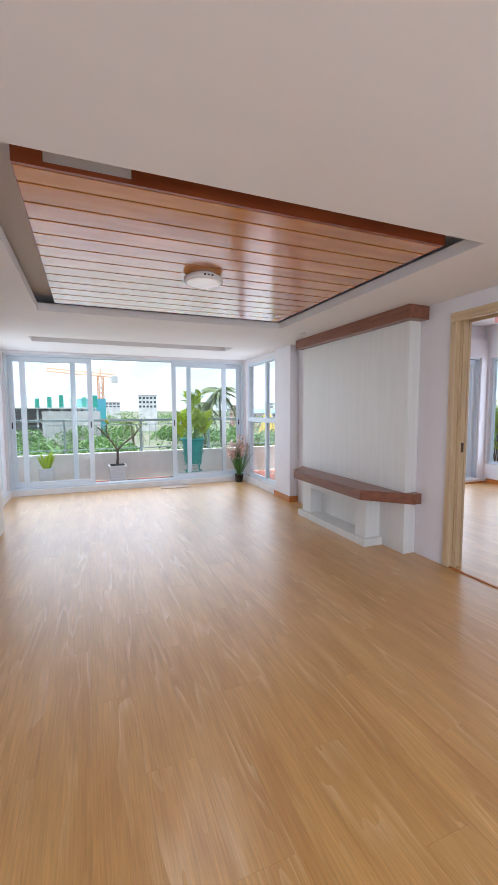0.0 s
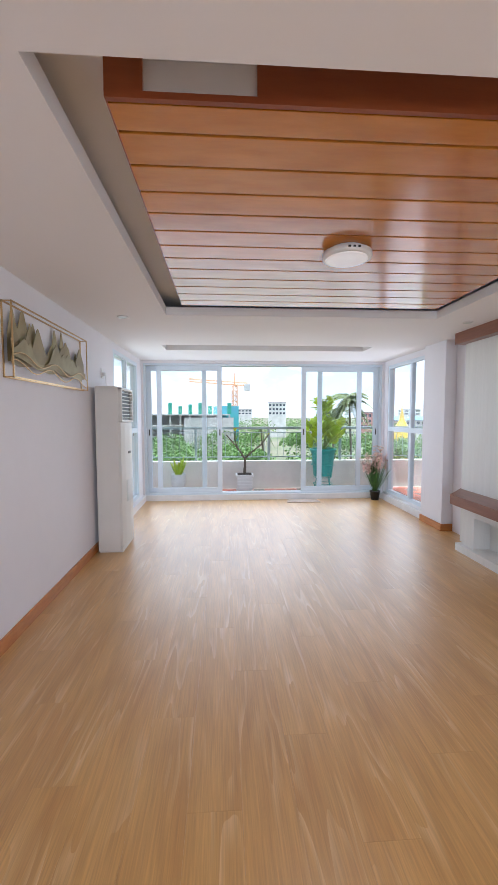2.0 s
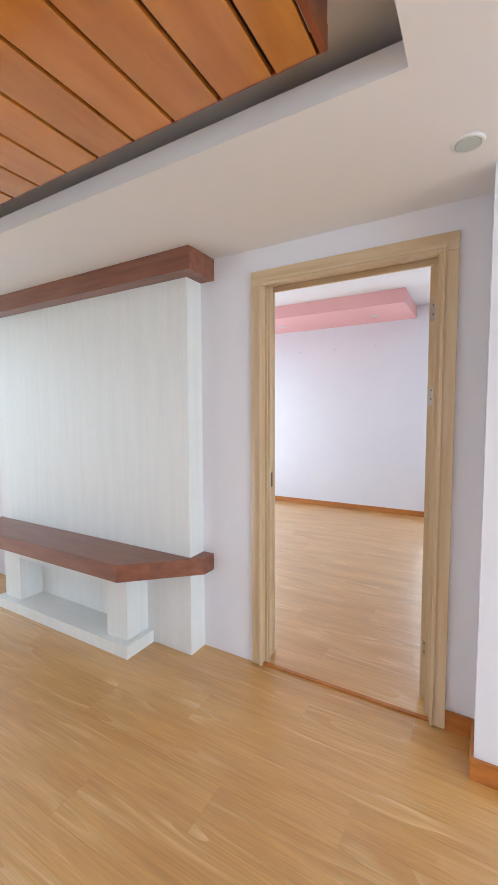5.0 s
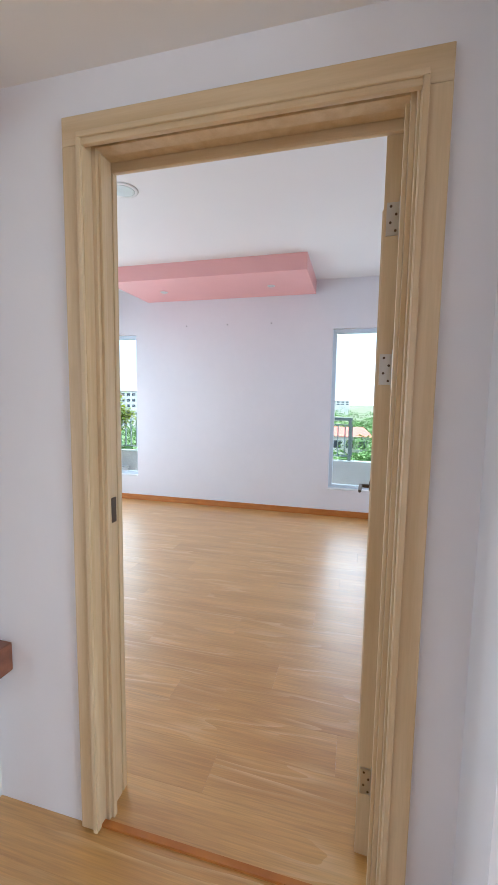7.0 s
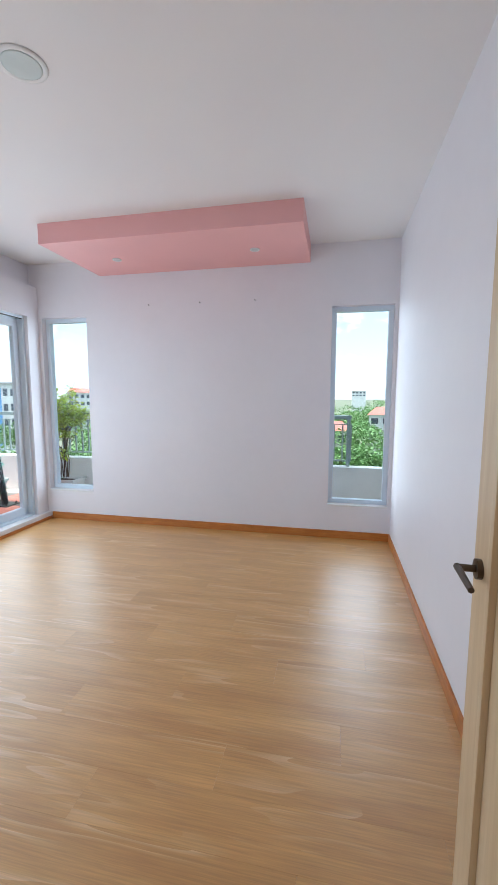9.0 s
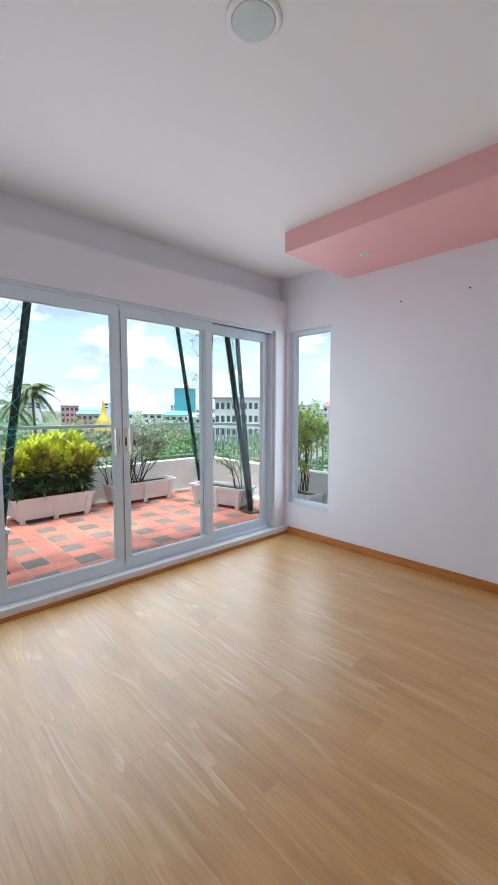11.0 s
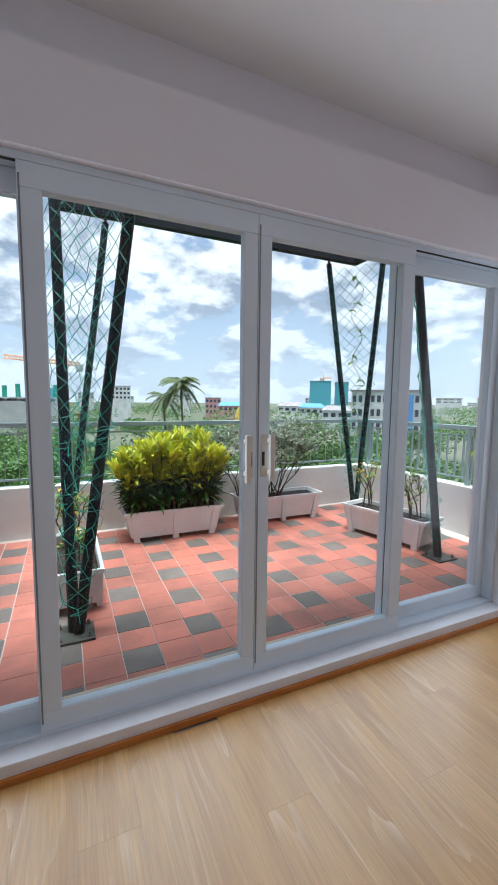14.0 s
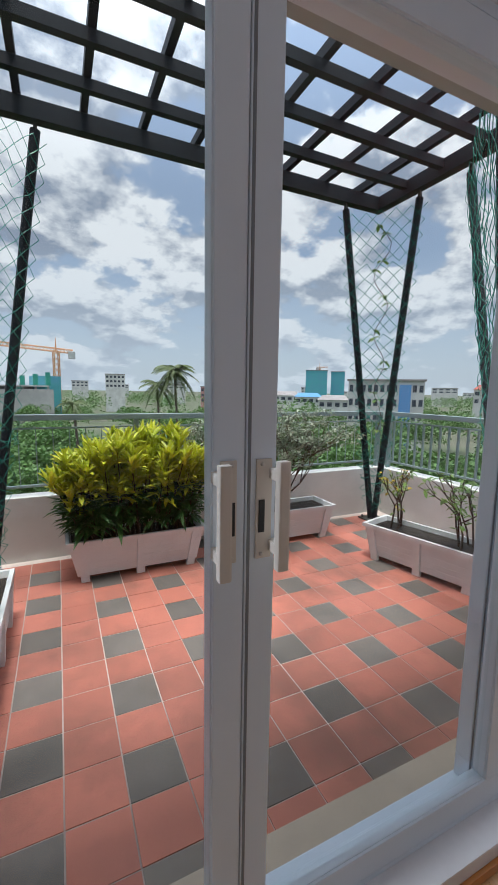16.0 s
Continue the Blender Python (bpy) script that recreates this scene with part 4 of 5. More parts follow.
# ---- terrace things ----
def planter(at, length, width, height, turned, angle=0):
    """A long white plastic trough with rim, ribs and feet; length runs along x, or along y when turned."""
    t = thing("planter", (*at, 0.02), "long white plastic planter trough with ribs and soil", "planter", "terrace planters")
    t.rotation_euler.z = radians(angle)
    x, y = at
    def rect(k, z, inset=0.0):
        l, w = length / 2 * k - inset, width / 2 * k - inset
        c = [(-l, -w), (l, -w), (l, w), (-l, w)]
        return [Vector((x + (b if turned else a), y + (a if turned else b), z)) for a, b in c]
    def shell(bm, rings):
        vs = [[bm.verts.new(p) for p in r] for r in rings]
        fs = [bm.faces.new((a[k], a[(k + 1) % 4], b[(k + 1) % 4], b[k])) for a, b in zip(vs, vs[1:]) for k in range(4)]
        fs += [bm.faces.new(vs[0]), bm.faces.new(vs[-1])]
        bmesh.ops.recalc_face_normals(bm, faces=fs)
        return bm
    z0 = 0.02
    bm = shell(bmesh.new(), [rect(0.88, z0 + 0.04), rect(0.985, z0 + height - 0.03), rect(1.0, z0 + height - 0.03, -0.012), rect(1.0, z0 + height, -0.012), rect(1.0, z0 + height, 0.012), rect(0.97, z0 + height - 0.05, 0.015)])
    body = part("trough", bm, PLANTER, t)
    part("soil", shell(bmesh.new(), [rect(0.97, z0 + height - 0.06, 0.016), rect(0.97, z0 + height - 0.035, 0.014)]), SOIL, t, "dark damp potting soil")
    for sx in (-0.86, 0.0, 0.86):
        for sy in (-1, 1):
            rib = bmesh.new()
            f0, f1 = 0.90, 0.985
            for z, f, w in ((z0, f0, 0.03), (z0 + height - 0.03, f1, 0.022)):
                l, wd = sx * length / 2 * f, sy * (width / 2 * f)
                for a, b in ((l - w, wd - sy * 0.02), (l + w, wd - sy * 0.02), (l + w, wd + sy * 0.012), (l - w, wd + sy * 0.012)):
                    rib.verts.new((x + (b if turned else a), y + (a if turned else b), z))
            rib.verts.ensure_lookup_table()
            v = rib.verts
            fs = [rib.faces.new((v[k], v[(k + 1) % 4], v[4 + (k + 1) % 4], v[4 + k])) for k in range(4)] + [rib.faces.new(v[0:4]), rib.faces.new(v[4:8])]
            bmesh.ops.recalc_face_normals(rib, faces=fs)
            part("rib", rib, PLANTER, t)
    for z in (0.3, 0.45, 0.6):
        f = 0.88 + 0.105 * z
        for sy in (-1, 1):
            l, wd = length / 2 * f * 0.84, sy * width / 2 * f
            r = (x - l, x + l, min(y + wd, y + wd + sy * 0.0015), max(y + wd, y + wd + sy * 0.0015)) if not turned else (min(x + wd, x + wd + sy * 0.0015), max(x + wd, x + wd + sy * 0.0015), y - l, y + l)
            part("groove_band", boxes((*r, z0 + height * z - 0.004, z0 + height * z + 0.004)), PLANTER, t)
    return z0 + height - 0.035


zs = planter((2.14, 5.08), 0.98, 0.34, 0.30, False)
planter((3.43, 5.17), 1.04, 0.34, 0.30, False)
planter((4.15, 4.1), 0.92, 0.32, 0.29, True, 14)
planter((1.19, 4.18), 0.92, 0.32, 0.29, True)


def stem_run(bm, pts, r0, r1):
    n = len(pts) - 1
    for k in range(n):
        rod(bm, pts[k], pts[k + 1], r0 + (r1 - r0) * k / n, r0 + (r1 - r0) * (k + 1) / n, 6)


def croton_bush():
    x, y = 2.14, 5.08
    t = thing("croton_shrub", (x, y, zs), "dense shrub with yellow young and dark green old leaves", "shrub")
    rg = random.Random(11)
    st, green, yellow = bmesh.new(), [], []
    for k in range(125):
        u = rg.uniform(-1, 1)
        bx, by = x + u * 0.40, y + rg.uniform(-0.10, 0.10)
        h = (0.60 + 0.10 * math.cos(u * 2.3) + (0.10 if 0.35 < u < 0.62 else 0)) * rg.uniform(0.62, 1.06)
        tip = Vector((x + u * 0.54 + rg.uniform(-0.08, 0.08), y + (by - y) * 1.7 + rg.uniform(-0.1, 0.1), zs + h))
        base = Vector((bx, by, zs))
        rod(st, base, tip, 0.006, 0.003, 5)
        for j in range(34):
            f = rg.uniform(0.2, 1.0)
            p = base.lerp(tip, f)
            a = rg.uniform(0, 6.283)
            up = rg.uniform(-0.2, 0.6) + 1.0 * f * f
            row = (p, (math.cos(a), math.sin(a), up), rg.uniform(0.11, 0.19), rg.uniform(0.03, 0.048), rg.uniform(0.1, 0.5))
            (yellow if p.z - zs > 0.22 + rg.uniform(0, 0.17) else green).append(row)
        for j in range(16):
            a, lean = rg.uniform(0, 6.283), rg.uniform(0.25, 1.1)
            yellow.append((tip - Vector((0, 0, rg.uniform(0, 0.09))), (math.cos(a) * lean, math.sin(a) * lean, 1.0), rg.uniform(0.10, 0.18), rg.uniform(0.024, 0.034), 0.15))
    part("stems", st, TWIG, t)
    leaves_mesh("old_leaves", green, LEAF_GREEN, t)
    leaves_mesh("young_leaves", yellow, LEAF_YELLOW, t)


croton_bush()


def branching(rg, bm, tips, p, d, ln, r, depth):
    q = p + d * ln
    mid = p.lerp(q, 0.5) + Vector((rg.uniform(-1, 1), rg.uniform(-1, 1), rg.uniform(-0.3, 0.6))) * ln * 0.08
    rod(bm, p, mid, r, r * 0.85, 6)
    rod(bm, mid, q, r * 0.85, r * 0.7, 6)
    if depth == 0:
        tips.append((p, q))
        return
    tips.append((mid, q))
    for k in range(rg.choice((2, 3))):
        nd = (d + Vector((rg.uniform(-1, 1), rg.uniform(-1, 1), rg.uniform(-0.35, 0.55))) * 0.75).normalized()
        branching(rg, bm, tips, q, nd, ln * rg.uniform(0.62, 0.85), r * 0.66, depth - 1)


def bush(name, at, label, seed, stems, height, spread, depth, per, size, mat, lean=(0, 0), extra=None, mat2=None):
    t = thing(name, at, label, "shrub")
    rg = random.Random(seed)
    bm, tips = bmesh.new(), []
    for k in range(stems):
        d = Vector((rg.uniform(-spread, spread) + lean[0], rg.uniform(-spread, spread) * 0.6 + lean[1], 1)).normalized()
        p = Vector(at) + Vector((rg.uniform(-0.05, 0.05) * (1 + 2 * spread), rg.uniform(-0.05, 0.05), 0))
        branching(rg, bm, tips, p, d, height * rg.uniform(0.3, 0.4), 0.008, depth)
    part("branches", bm, TWIG, t)
    rows, rows2 = [], []
    for a, b in tips:
        for j in range(per):
            p = a.lerp(b, rg.uniform(0.2, 1.05))
            g = rg.uniform(0, 6.283)
            row = (p, (math.cos(g), math.sin(g), rg.uniform(-0.4, 0.7)), rg.uniform(0.6, 1.2) * size, rg.uniform(0.4, 0.55) * size, rg.uniform(0, 0.4))
            (rows2 if mat2 and rg.random() < 0.3 else rows).append(row)
    leaves_mesh("leaves", rows, mat, t)
    if rows2:
        leaves_mesh("blossoms" if mat2 is FLOWER_Y else "pale_leaves", rows2, mat2, t)
    return t


bush("silver_shrub", (3.35, 5.17, zs), "airy variegated silver-green shrub in a planter", 21, 12, 0.88, 0.65, 4, 7, 0.04, LEAF_SILVER, (0.15, -0.08))
bush("silver_shrub", (3.0, 5.15, zs), "airy variegated silver-green shrub in a planter", 25, 7, 0.8, 0.55, 4, 7, 0.04, LEAF_SILVER, (0.1, 0.0))
bush("yellow_flower_shrub", (4.22, 3.86, zs), "sparse twiggy shrub with a few leaves in a planter", 31, 5, 0.62, 0.35, 2, 3, 0.06, LEAF_FRESH)
bush("yellow_flower_shrub", (4.09, 4.32, zs), "sparse twiggy shrub with yellow blossoms in a planter", 35, 4, 0.58, 0.4, 2, 4, 0.05, LEAF_FRESH, mat2=FLOWER_Y)
bush("yellow_flower_shrub", (1.17, 4.3, zs), "sparse leafy shrub with yellow blossoms in a planter", 38, 6, 0.55, 0.4, 2, 4, 0.06, LEAF_FRESH, mat2=FLOWER_Y)
bush("yellow_flower_shrub", (1.2, 3.95, zs), "low leafy shrub with yellow blossoms in a planter", 42, 3, 0.3, 0.6, 2, 3, 0.05, LEAF_FRESH, mat2=FLOWER_Y)


def ledge_shrub():
    at = (4.72, 3.08)
    planter(at, 0.5, 0.28, 0.26, True)
    bush("upright_shrub", (*at, zs), "narrow upright yellow-green shrub in a planter", 51, 9, 1.2, 0.12, 3, 9, 0.07, LEAF_LIME, mat2=LEAF_YELLOW)


ledge_shrub()

# ---- pergola on splayed poles ----
PZ = 3.1
pg = thing("pergola", (2.8, 4.2, PZ), "black painted steel pergola grid over the terrace", "pergola")
for r in ((1.1, 4.55, 5.2, 5.28), (1.1, 4.55, 3.30, 3.38)):
    part("main_beam", boxes((*r, PZ, PZ + 0.12), bevel=0.003), DARKSTEEL, pg)
for x in (1.1, 4.47):
    part("main_beam", boxes((x, x + 0.08, 3.38, 5.2, PZ, PZ + 0.12), bevel=0.003), DARKSTEEL, pg)
for k in range(4):
    y = 3.74 + k * 0.37
    part("purlin", boxes((1.18, 4.47, y, y + 0.05, PZ + 0.05, PZ + 0.115)), DARKSTEEL, pg)
for k in range(8):
    x = 1.45 + k * 0.4
    part("rafter", boxes((x, x + 0.045, 3.28, 5.42, PZ + 0.125, PZ + 0.19)), DARKSTEEL, pg)


def splayed_poles(base, tops):
    bx, by = base
    t = thing("pole_pair", (bx, by, 0.02), "two splayed black poles wrapped in green wire netting", "pole", "pergola pole pairs")
    pl = part("base_plate", boxes((bx - 0.11, bx + 0.11, by - 0.10, by + 0.10, 0.021, 0.036), bevel=0.003), PLATE, t, "bolted weathered steel plate")
    for sx in (-0.08, 0.08):
        for sy in (-0.07, 0.07):
            bm = rod(bmesh.new(), (bx + sx, by + sy, 0.036), (bx + sx, by + sy, 0.062), 0.008, sides=6)
            rod(bm, (bx + sx, by + sy, 0.036), (bx + sx, by + sy, 0.046), 0.015, sides=6)
            part("bolt", bm, PLATE, pl)
    lines = []
    for k, (tx, ty) in enumerate(tops):
        d = Vector((tx - bx, ty - by, 0)).normalized() * 0.025
        a, b = Vector((bx, by, 0.034)) + d, Vector((tx, ty, PZ - 0.05))
        part("pole", rod(bmesh.new(), a, b, 0.032, sides=16), DARKSTEEL, t)
        part("bracket", boxes((tx - 0.012, tx + 0.012, ty - 0.012, ty + 0.012, PZ - 0.09, PZ + 0.01)), PLATE, t)
        lines.append((a, b))
    # chain-link netting stretched between the two poles, loosely wound low down
    rg = random.Random(int(bx * 100 + by * 10))
    verts, edges = [], []
    rows_n = 46
    (a0, b0), (a1, b1) = lines
    grid = {}
    for i in range(rows_n + 1):
        f = 0.03 + 0.95 * i / rows_n
        p, q = a0.lerp(b0, f), a1.lerp(b1, f)
        gap = (q - p).length
        cols = max(2, int((gap + 0.16) / 0.062))
        cols += cols % 2
        d = (q - p).normalized() if gap > 0.02 else (b1 - b0).normalized()
        nrm = d.cross(Vector((0, 0, 1))).normalized()
        for j in range(cols + 1):
            s = j / cols
            w = 0.05 * math.sin(s * math.pi) * (1 - f) + 0.008
            c = p - d * 0.07 + d * ((gap + 0.14) * s) + nrm * (0.035 + w * rg.uniform(-0.8, 1.0))
            grid[i, j] = c + Vector((rg.uniform(-1, 1), rg.uniform(-1, 1), rg.uniform(-1, 1))) * (0.006 + 0.016 * (1 - f) ** 2)
        grid[i, "n"] = cols
    bm = bmesh.new()
    for i in range(rows_n):
        n0, n1 = grid[i, "n"], grid[i + 1, "n"]
        for j in range(i % 2, n0 + 1, 2):
            for dj in (-1, 1):
                jj = round((j + dj) * n1 / n0) if n0 else 0
                if 0 <= jj <= n1:
                    rod(bm, grid[i, j], grid[i + 1, jj], 0.0023, sides=4)
    for k in range(26):
        f = rg.uniform(0.02, 0.42)
        a, r = rg.uniform(0, 6.283), 0.05 + 0.03 * rg.random()
        c = a0.lerp(b0, f) if rg.random() < 0.5 else a1.lerp(b1, f)
        pts = [c + Vector((r * math.cos(a + q * 1.1), r * math.sin(a + q * 1.1), 0.018 * q + rg.uniform(-0.015, 0.015))) for q in range(6)]
        for p, q in zip(pts, pts[1:]):
            rod(bm, p, q, 0.0021, sides=4)
    part("wire_netting", bm, WIRE, t, "green coated chain-link wire netting")
    return lines


splayed_poles((1.17, 3.5), ((1.14, 3.95), (1.6, 3.36)))
splayed_poles((1.14, 5.2), ((1.14, 4.8), (1.57, 5.24)))
ne = splayed_poles((4.65, 5.24), ((4.12, 5.24), (4.53, 4.76)))
splayed_poles((4.165, 3.495), ((4.56, 4.3), (3.48, 3.36)))


def creeper():
    (a0, b0), (a1, b1) = ne
    t = thing("creeper_vine", (4.6, 5.3, 1.4), "thin leafy creeper climbing the wire netting", "vine")
    rg = random.Random(77)
    bm, rows, last = bmesh.new(), [], None
    for k in range(26):
        f = 0.32 + 0.62 * k / 25
        p = a0.lerp(b0, f).lerp(a1.lerp(b1, f), 0.5 + 0.14 * math.sin(k * 0.9)) + Vector((0, -0.03, 0))
        if last:
            rod(bm, last, p, 0.003, sides=4)
        last = p
        if k % 4 < 2:
            for j in range(4):
                g = rg.uniform(0, 6.283)
                rows.append((p, (math.cos(g), math.sin(g), rg.uniform(-0.6, 0.4)), rg.uniform(0.04, 0.075), 0.04, 0.3))
    part("stem", bm, TWIG, t)
    leaves_mesh("leaves", rows, LEAF_FRESH, t)


creeper()


# ---- living room balcony plants ----
def white_pot_plant():
    x, y = -3.5, 5.22
    t = thing("potted_sansevieria", (x, y, 0.02), "small yellow-green plant in a white ceramic pot", "potted plant")
    part("pot", lathe(bmesh.new(), (x, y, 0.02), [(0.085, 0), (0.115, 0.06), (0.125, 0.2), (0.12, 0.29), (0.13, 0.3), (0.13, 0.32), (0.11, 0.32), (0.105, 0.28)], 32), PLANTER, t)
    rg = random.Random(8)
    rows = []
    for k in range(26):
        a, l = rg.uniform(0, 6.283), rg.uniform(0.1, 0.5)
        rows.append(((x + 0.05 * math.cos(a), y + 0.05 * math.sin(a), 0.3), (math.cos(a) * l, math.sin(a) * l, 1), rg.uniform(0.2, 0.42), 0.05, 0.1))
    leaves_mesh("leaves", rows, LEAF_LIME, t)


def frangipani():
    x, y = -2.33, 5.15
    t = thing("potted_frangipani", (x, y, 0.02), "bare forked young tree in a square white slatted pot", "potted plant")
    bm = bmesh.new()
    prism(bm, [(x - 0.13, y - 0.13), (x + 0.13, y - 0.13), (x + 0.13, y + 0.13), (x - 0.13, y + 0.13)], 0.05, 0.32, bevel=0.008)
    pot = part("pot", bm, PLANTER, t, "square white plastic pot")
    part("rim", boxes((x - 0.155, x + 0.155, y - 0.155, y + 0.155, 0.30, 0.335), bevel=0.006), PLANTER, pot)
    for k in range(4):
        part("slat", boxes((x - 0.135, x + 0.135, y - 0.138, y - 0.13, 0.07 + k * 0.057, 0.112 + k * 0.057), bevel=0.003), PLANTER, pot)
    for sx in (-0.12, 0.12):
        for sy in (-0.12, 0.12):
            part("foot", boxes((x + sx - 0.02, x + sx + 0.02, y + sy - 0.02, y + sy + 0.02, 0.02, 0.06)), PLANTER, pot)
    part("soil", boxes((x - 0.125, x + 0.125, y - 0.125, y + 0.125, 0.333, 0.34)), SOIL, t)
    bm = bmesh.new()
    stem_run(bm, [Vector(p) for p in ((x, y, 0.33), (x + 0.01, y, 0.46), (x + 0.01, y, 0.62))], 0.026, 0.022)
    stem_run(bm, [Vector(p) for p in ((x + 0.01, y, 0.61), (x - 0.08, y, 0.75), (x - 0.2, y + 0.02, 0.9), (x - 0.32, y + 0.02, 1.03))], 0.018, 0.01)
    stem_run(bm, [Vector(p) for p in ((x + 0.01, y, 0.61), (x + 0.12, y, 0.72), (x + 0.3, y - 0.02, 0.86), (x + 0.43, y - 0.02, 1.04))], 0.018, 0.01)
    stem_run(bm, [Vector(p) for p in ((x - 0.12, y, 0.8), (x - 0.17, y, 0.95), (x - 0.16, y, 1.1))], 0.012, 0.008)
    part("trunk", bm, BARK, t, "grey forked bare trunk")
    rows = [((x - 0.165, y, 1.08), (math.cos(k * 1.3) * 0.5, math.sin(k * 1.3) * 0.5, 1), 0.10, 0.04, 0.1) for k in range(6)]
    rows += [((x + 0.43, y - 0.02, 1.03), (math.cos(k * 2.1) * 0.5, math.sin(k * 2.1) * 0.5, 1), 0.05, 0.025, 0.1) for k in range(4)]
    leaves_mesh("leaves", rows, LEAF_YELLOW, t)


def fan_palm():
    x, y = -0.93, 5.1
    t = thing("potted_fan_palm", (x, y, 0.02), "lime green fan-leaved plant in a teal pot on stand", "potted plant")
    part("pot", lathe(bmesh.new(), (x, y, 0.30), [(0.15, 0), (0.165, 0.01), (0.2, 0.4), (0.215, 0.41), (0.22, 0.46), (0.235, 0.46), (0.235, 0.49), (0.205, 0.49), (0.195, 0.44)], 36), TEAL, t, "large teal plastic pot")
    part("soil", lathe(bmesh.new(), (x, y, 0.30), [(0.18, 0.42), (0.198, 0.45)], 24), SOIL, t)
    bm = bmesh.new()
    for k in range(4):
        a = k * 1.571 + 0.6
        pts = [Vector((x + r * math.cos(a), y + r * math.sin(a), z)) for r, z in ((0.17, 0.022), (0.19, 0.1), (0.15, 0.22), (0.19, 0.34), (0.215, 0.5))]
        for p, q in zip(pts, pts[1:]):
            rod(bm, p, q, 0.007, sides=6)
    for r, z in ((0.16, 0.28), (0.21, 0.5), (0.17, 0.16)):
        for k in range(20):
            a, b = k * math.pi / 10, (k + 1) * math.pi / 10
            rod(bm, (x + r * math.cos(a), y + r * math.sin(a), z), (x + r * math.cos(b), y + r * math.sin(b), z), 0.006, sides=6)
    part("stand", bm, TEAL, t, "teal wire pot stand")
    rg = random.Random(4)
    st, V, F = bmesh.new(), [], []
    for k in range(11):
        a = k * 2.4
        h = rg.uniform(0.15, 0.5)
        d = Vector((math.cos(a), math.sin(a), 0))
        c = Vector((x, y, 0.76)) + d * rg.uniform(0.12, 0.3) + Vector((0, 0, h))
        rod(st, (x, y, 0.72), c, 0.008, 0.005, 6)
        u = d.cross(Vector((0, 0, 1)))
        w = (Vector((0, 0, 1)) * rg.uniform(0.2, 0.9) + d * 0.7).normalized()
        n, r = 18, rg.uniform(0.17, 0.24)
        i0 = len(V)
        V.append(c)
        for s in range(n + 1):
            f = (s / n - 0.5) * 4.3
            rr = r * (1.0 if s % 2 else 0.9)
            V.append(c + (u * math.sin(f) + w * math.cos(f)) * rr + d * 0.02 * (s % 2) - Vector((0, 0, 0.06 * abs(math.sin(f)))))
        F += [(i0, i0 + 1 + s, i0 + 2 + s) for s in range(n)]
    part("stems", st, LEAF_FRESH, t)
    under(raw("fan_leaves", V, F, LEAF_LIME), t)
    rows = []
    for k in range(80):
        a = rg.uniform(0, 6.283)
        z = rg.uniform(1.05, 1.62)
        rows.append(((x + rg.uniform(-0.12, 0.12), y + rg.uniform(-0.1, 0.1), z), (math.cos(a), math.sin(a), rg.uniform(0.2, 1.4)), rg.uniform(0.18, 0.32), 0.11, 0.3))
    leaves_mesh("upper_leaves", rows, LEAF_LIME, t)
    bm = bmesh.new()
    for k in range(4):
        rod(bm, (x, y, 0.72), (x + rg.uniform(-0.15, 0.15), y + rg.uniform(-0.1, 0.1), rg.uniform(1.35, 1.6)), 0.009, 0.005, 6)
    part("canes", bm, LEAF_FRESH, t)


white_pot_plant()
frangipani()
fan_palm()

# ---- city and trees in the distance ----
GZ = -15.0


def far_place(azimuth, dist):
    """A place on the ground at that bearing from the terrace, degrees clockwise from +y."""
    a = radians(azimuth)
    return 1.5 + math.sin(a) * dist, 1.5 + math.cos(a) * dist


def canopy_rows(rg, cx, cy, top, r, n):
    """Leaf clumps over an uneven crown made of several lobes."""
    V, F = [], []
    lobes = [(rg.uniform(-0.55, 0.55) * r, rg.uniform(-0.55, 0.55) * r, rg.uniform(-0.45, 0.0) * r, rg.uniform(0.38, 0.62) * r) for _ in range(7)]
    for k in range(n):
        lx, ly, lz, lr = rg.choice(lobes)
        th, u = rg.uniform(0, 6.283), rg.uniform(-0.35, 1.0)
        q = math.sqrt(max(0.0, 1 - u * u))
        rr = lr * rg.uniform(0.8, 1.06)
        c = Vector((cx + lx + rr * q * math.cos(th), cy + ly + rr * q * math.sin(th), top - r * 0.5 + lz + rr * u * 0.75))
        s = r * rg.uniform(0.025, 0.06)
        a = Vector((rg.uniform(-1, 1), rg.uniform(-1, 1), rg.uniform(-0.5, 0.5))).normalized() * s
        b = a.cross(Vector((rg.uniform(-1, 1), rg.uniform(-1, 1), rg.uniform(-1, 1)))).normalized() * s * 0.7
        i = len(V)
        V += [c - a - b * 0.4, c + a * 0.2 - b, c + a + b * 0.3, c - a * 0.3 + b]
        F.append((i, i + 1, i + 2, i + 3))
    return V, F


def woods(name, rg, rows, per, label):
    V, F = [], []
    for x, y, top, r in rows:
        v, f = canopy_rows(rg, x, y, top, r, per)
        k = len(V)
        V += v
        F += [tuple(i + k for i in q) for q in f]
    return tagged(raw(name, V, F, LEAF_FAR), label, "trees", kind="stuff")


rg = random.Random(100)
near, mid, far = [], [], []
for k in range(95):
    x, y = far_place(rg.uniform(-48, 100), rg.uniform(16, 48))
    d = math.hypot(x, y)
    near.append((x, y, -4.2 + d * 0.035 + rg.uniform(-2.6, 0.8), rg.uniform(3.0, 5.2)))
for k in range(170):
    x, y = far_place(rg.uniform(-50, 110), rg.uniform(48, 150))
    mid.append((x, y, -2.6 + rg.uniform(-2.6, 0.9), rg.uniform(4, 7)))
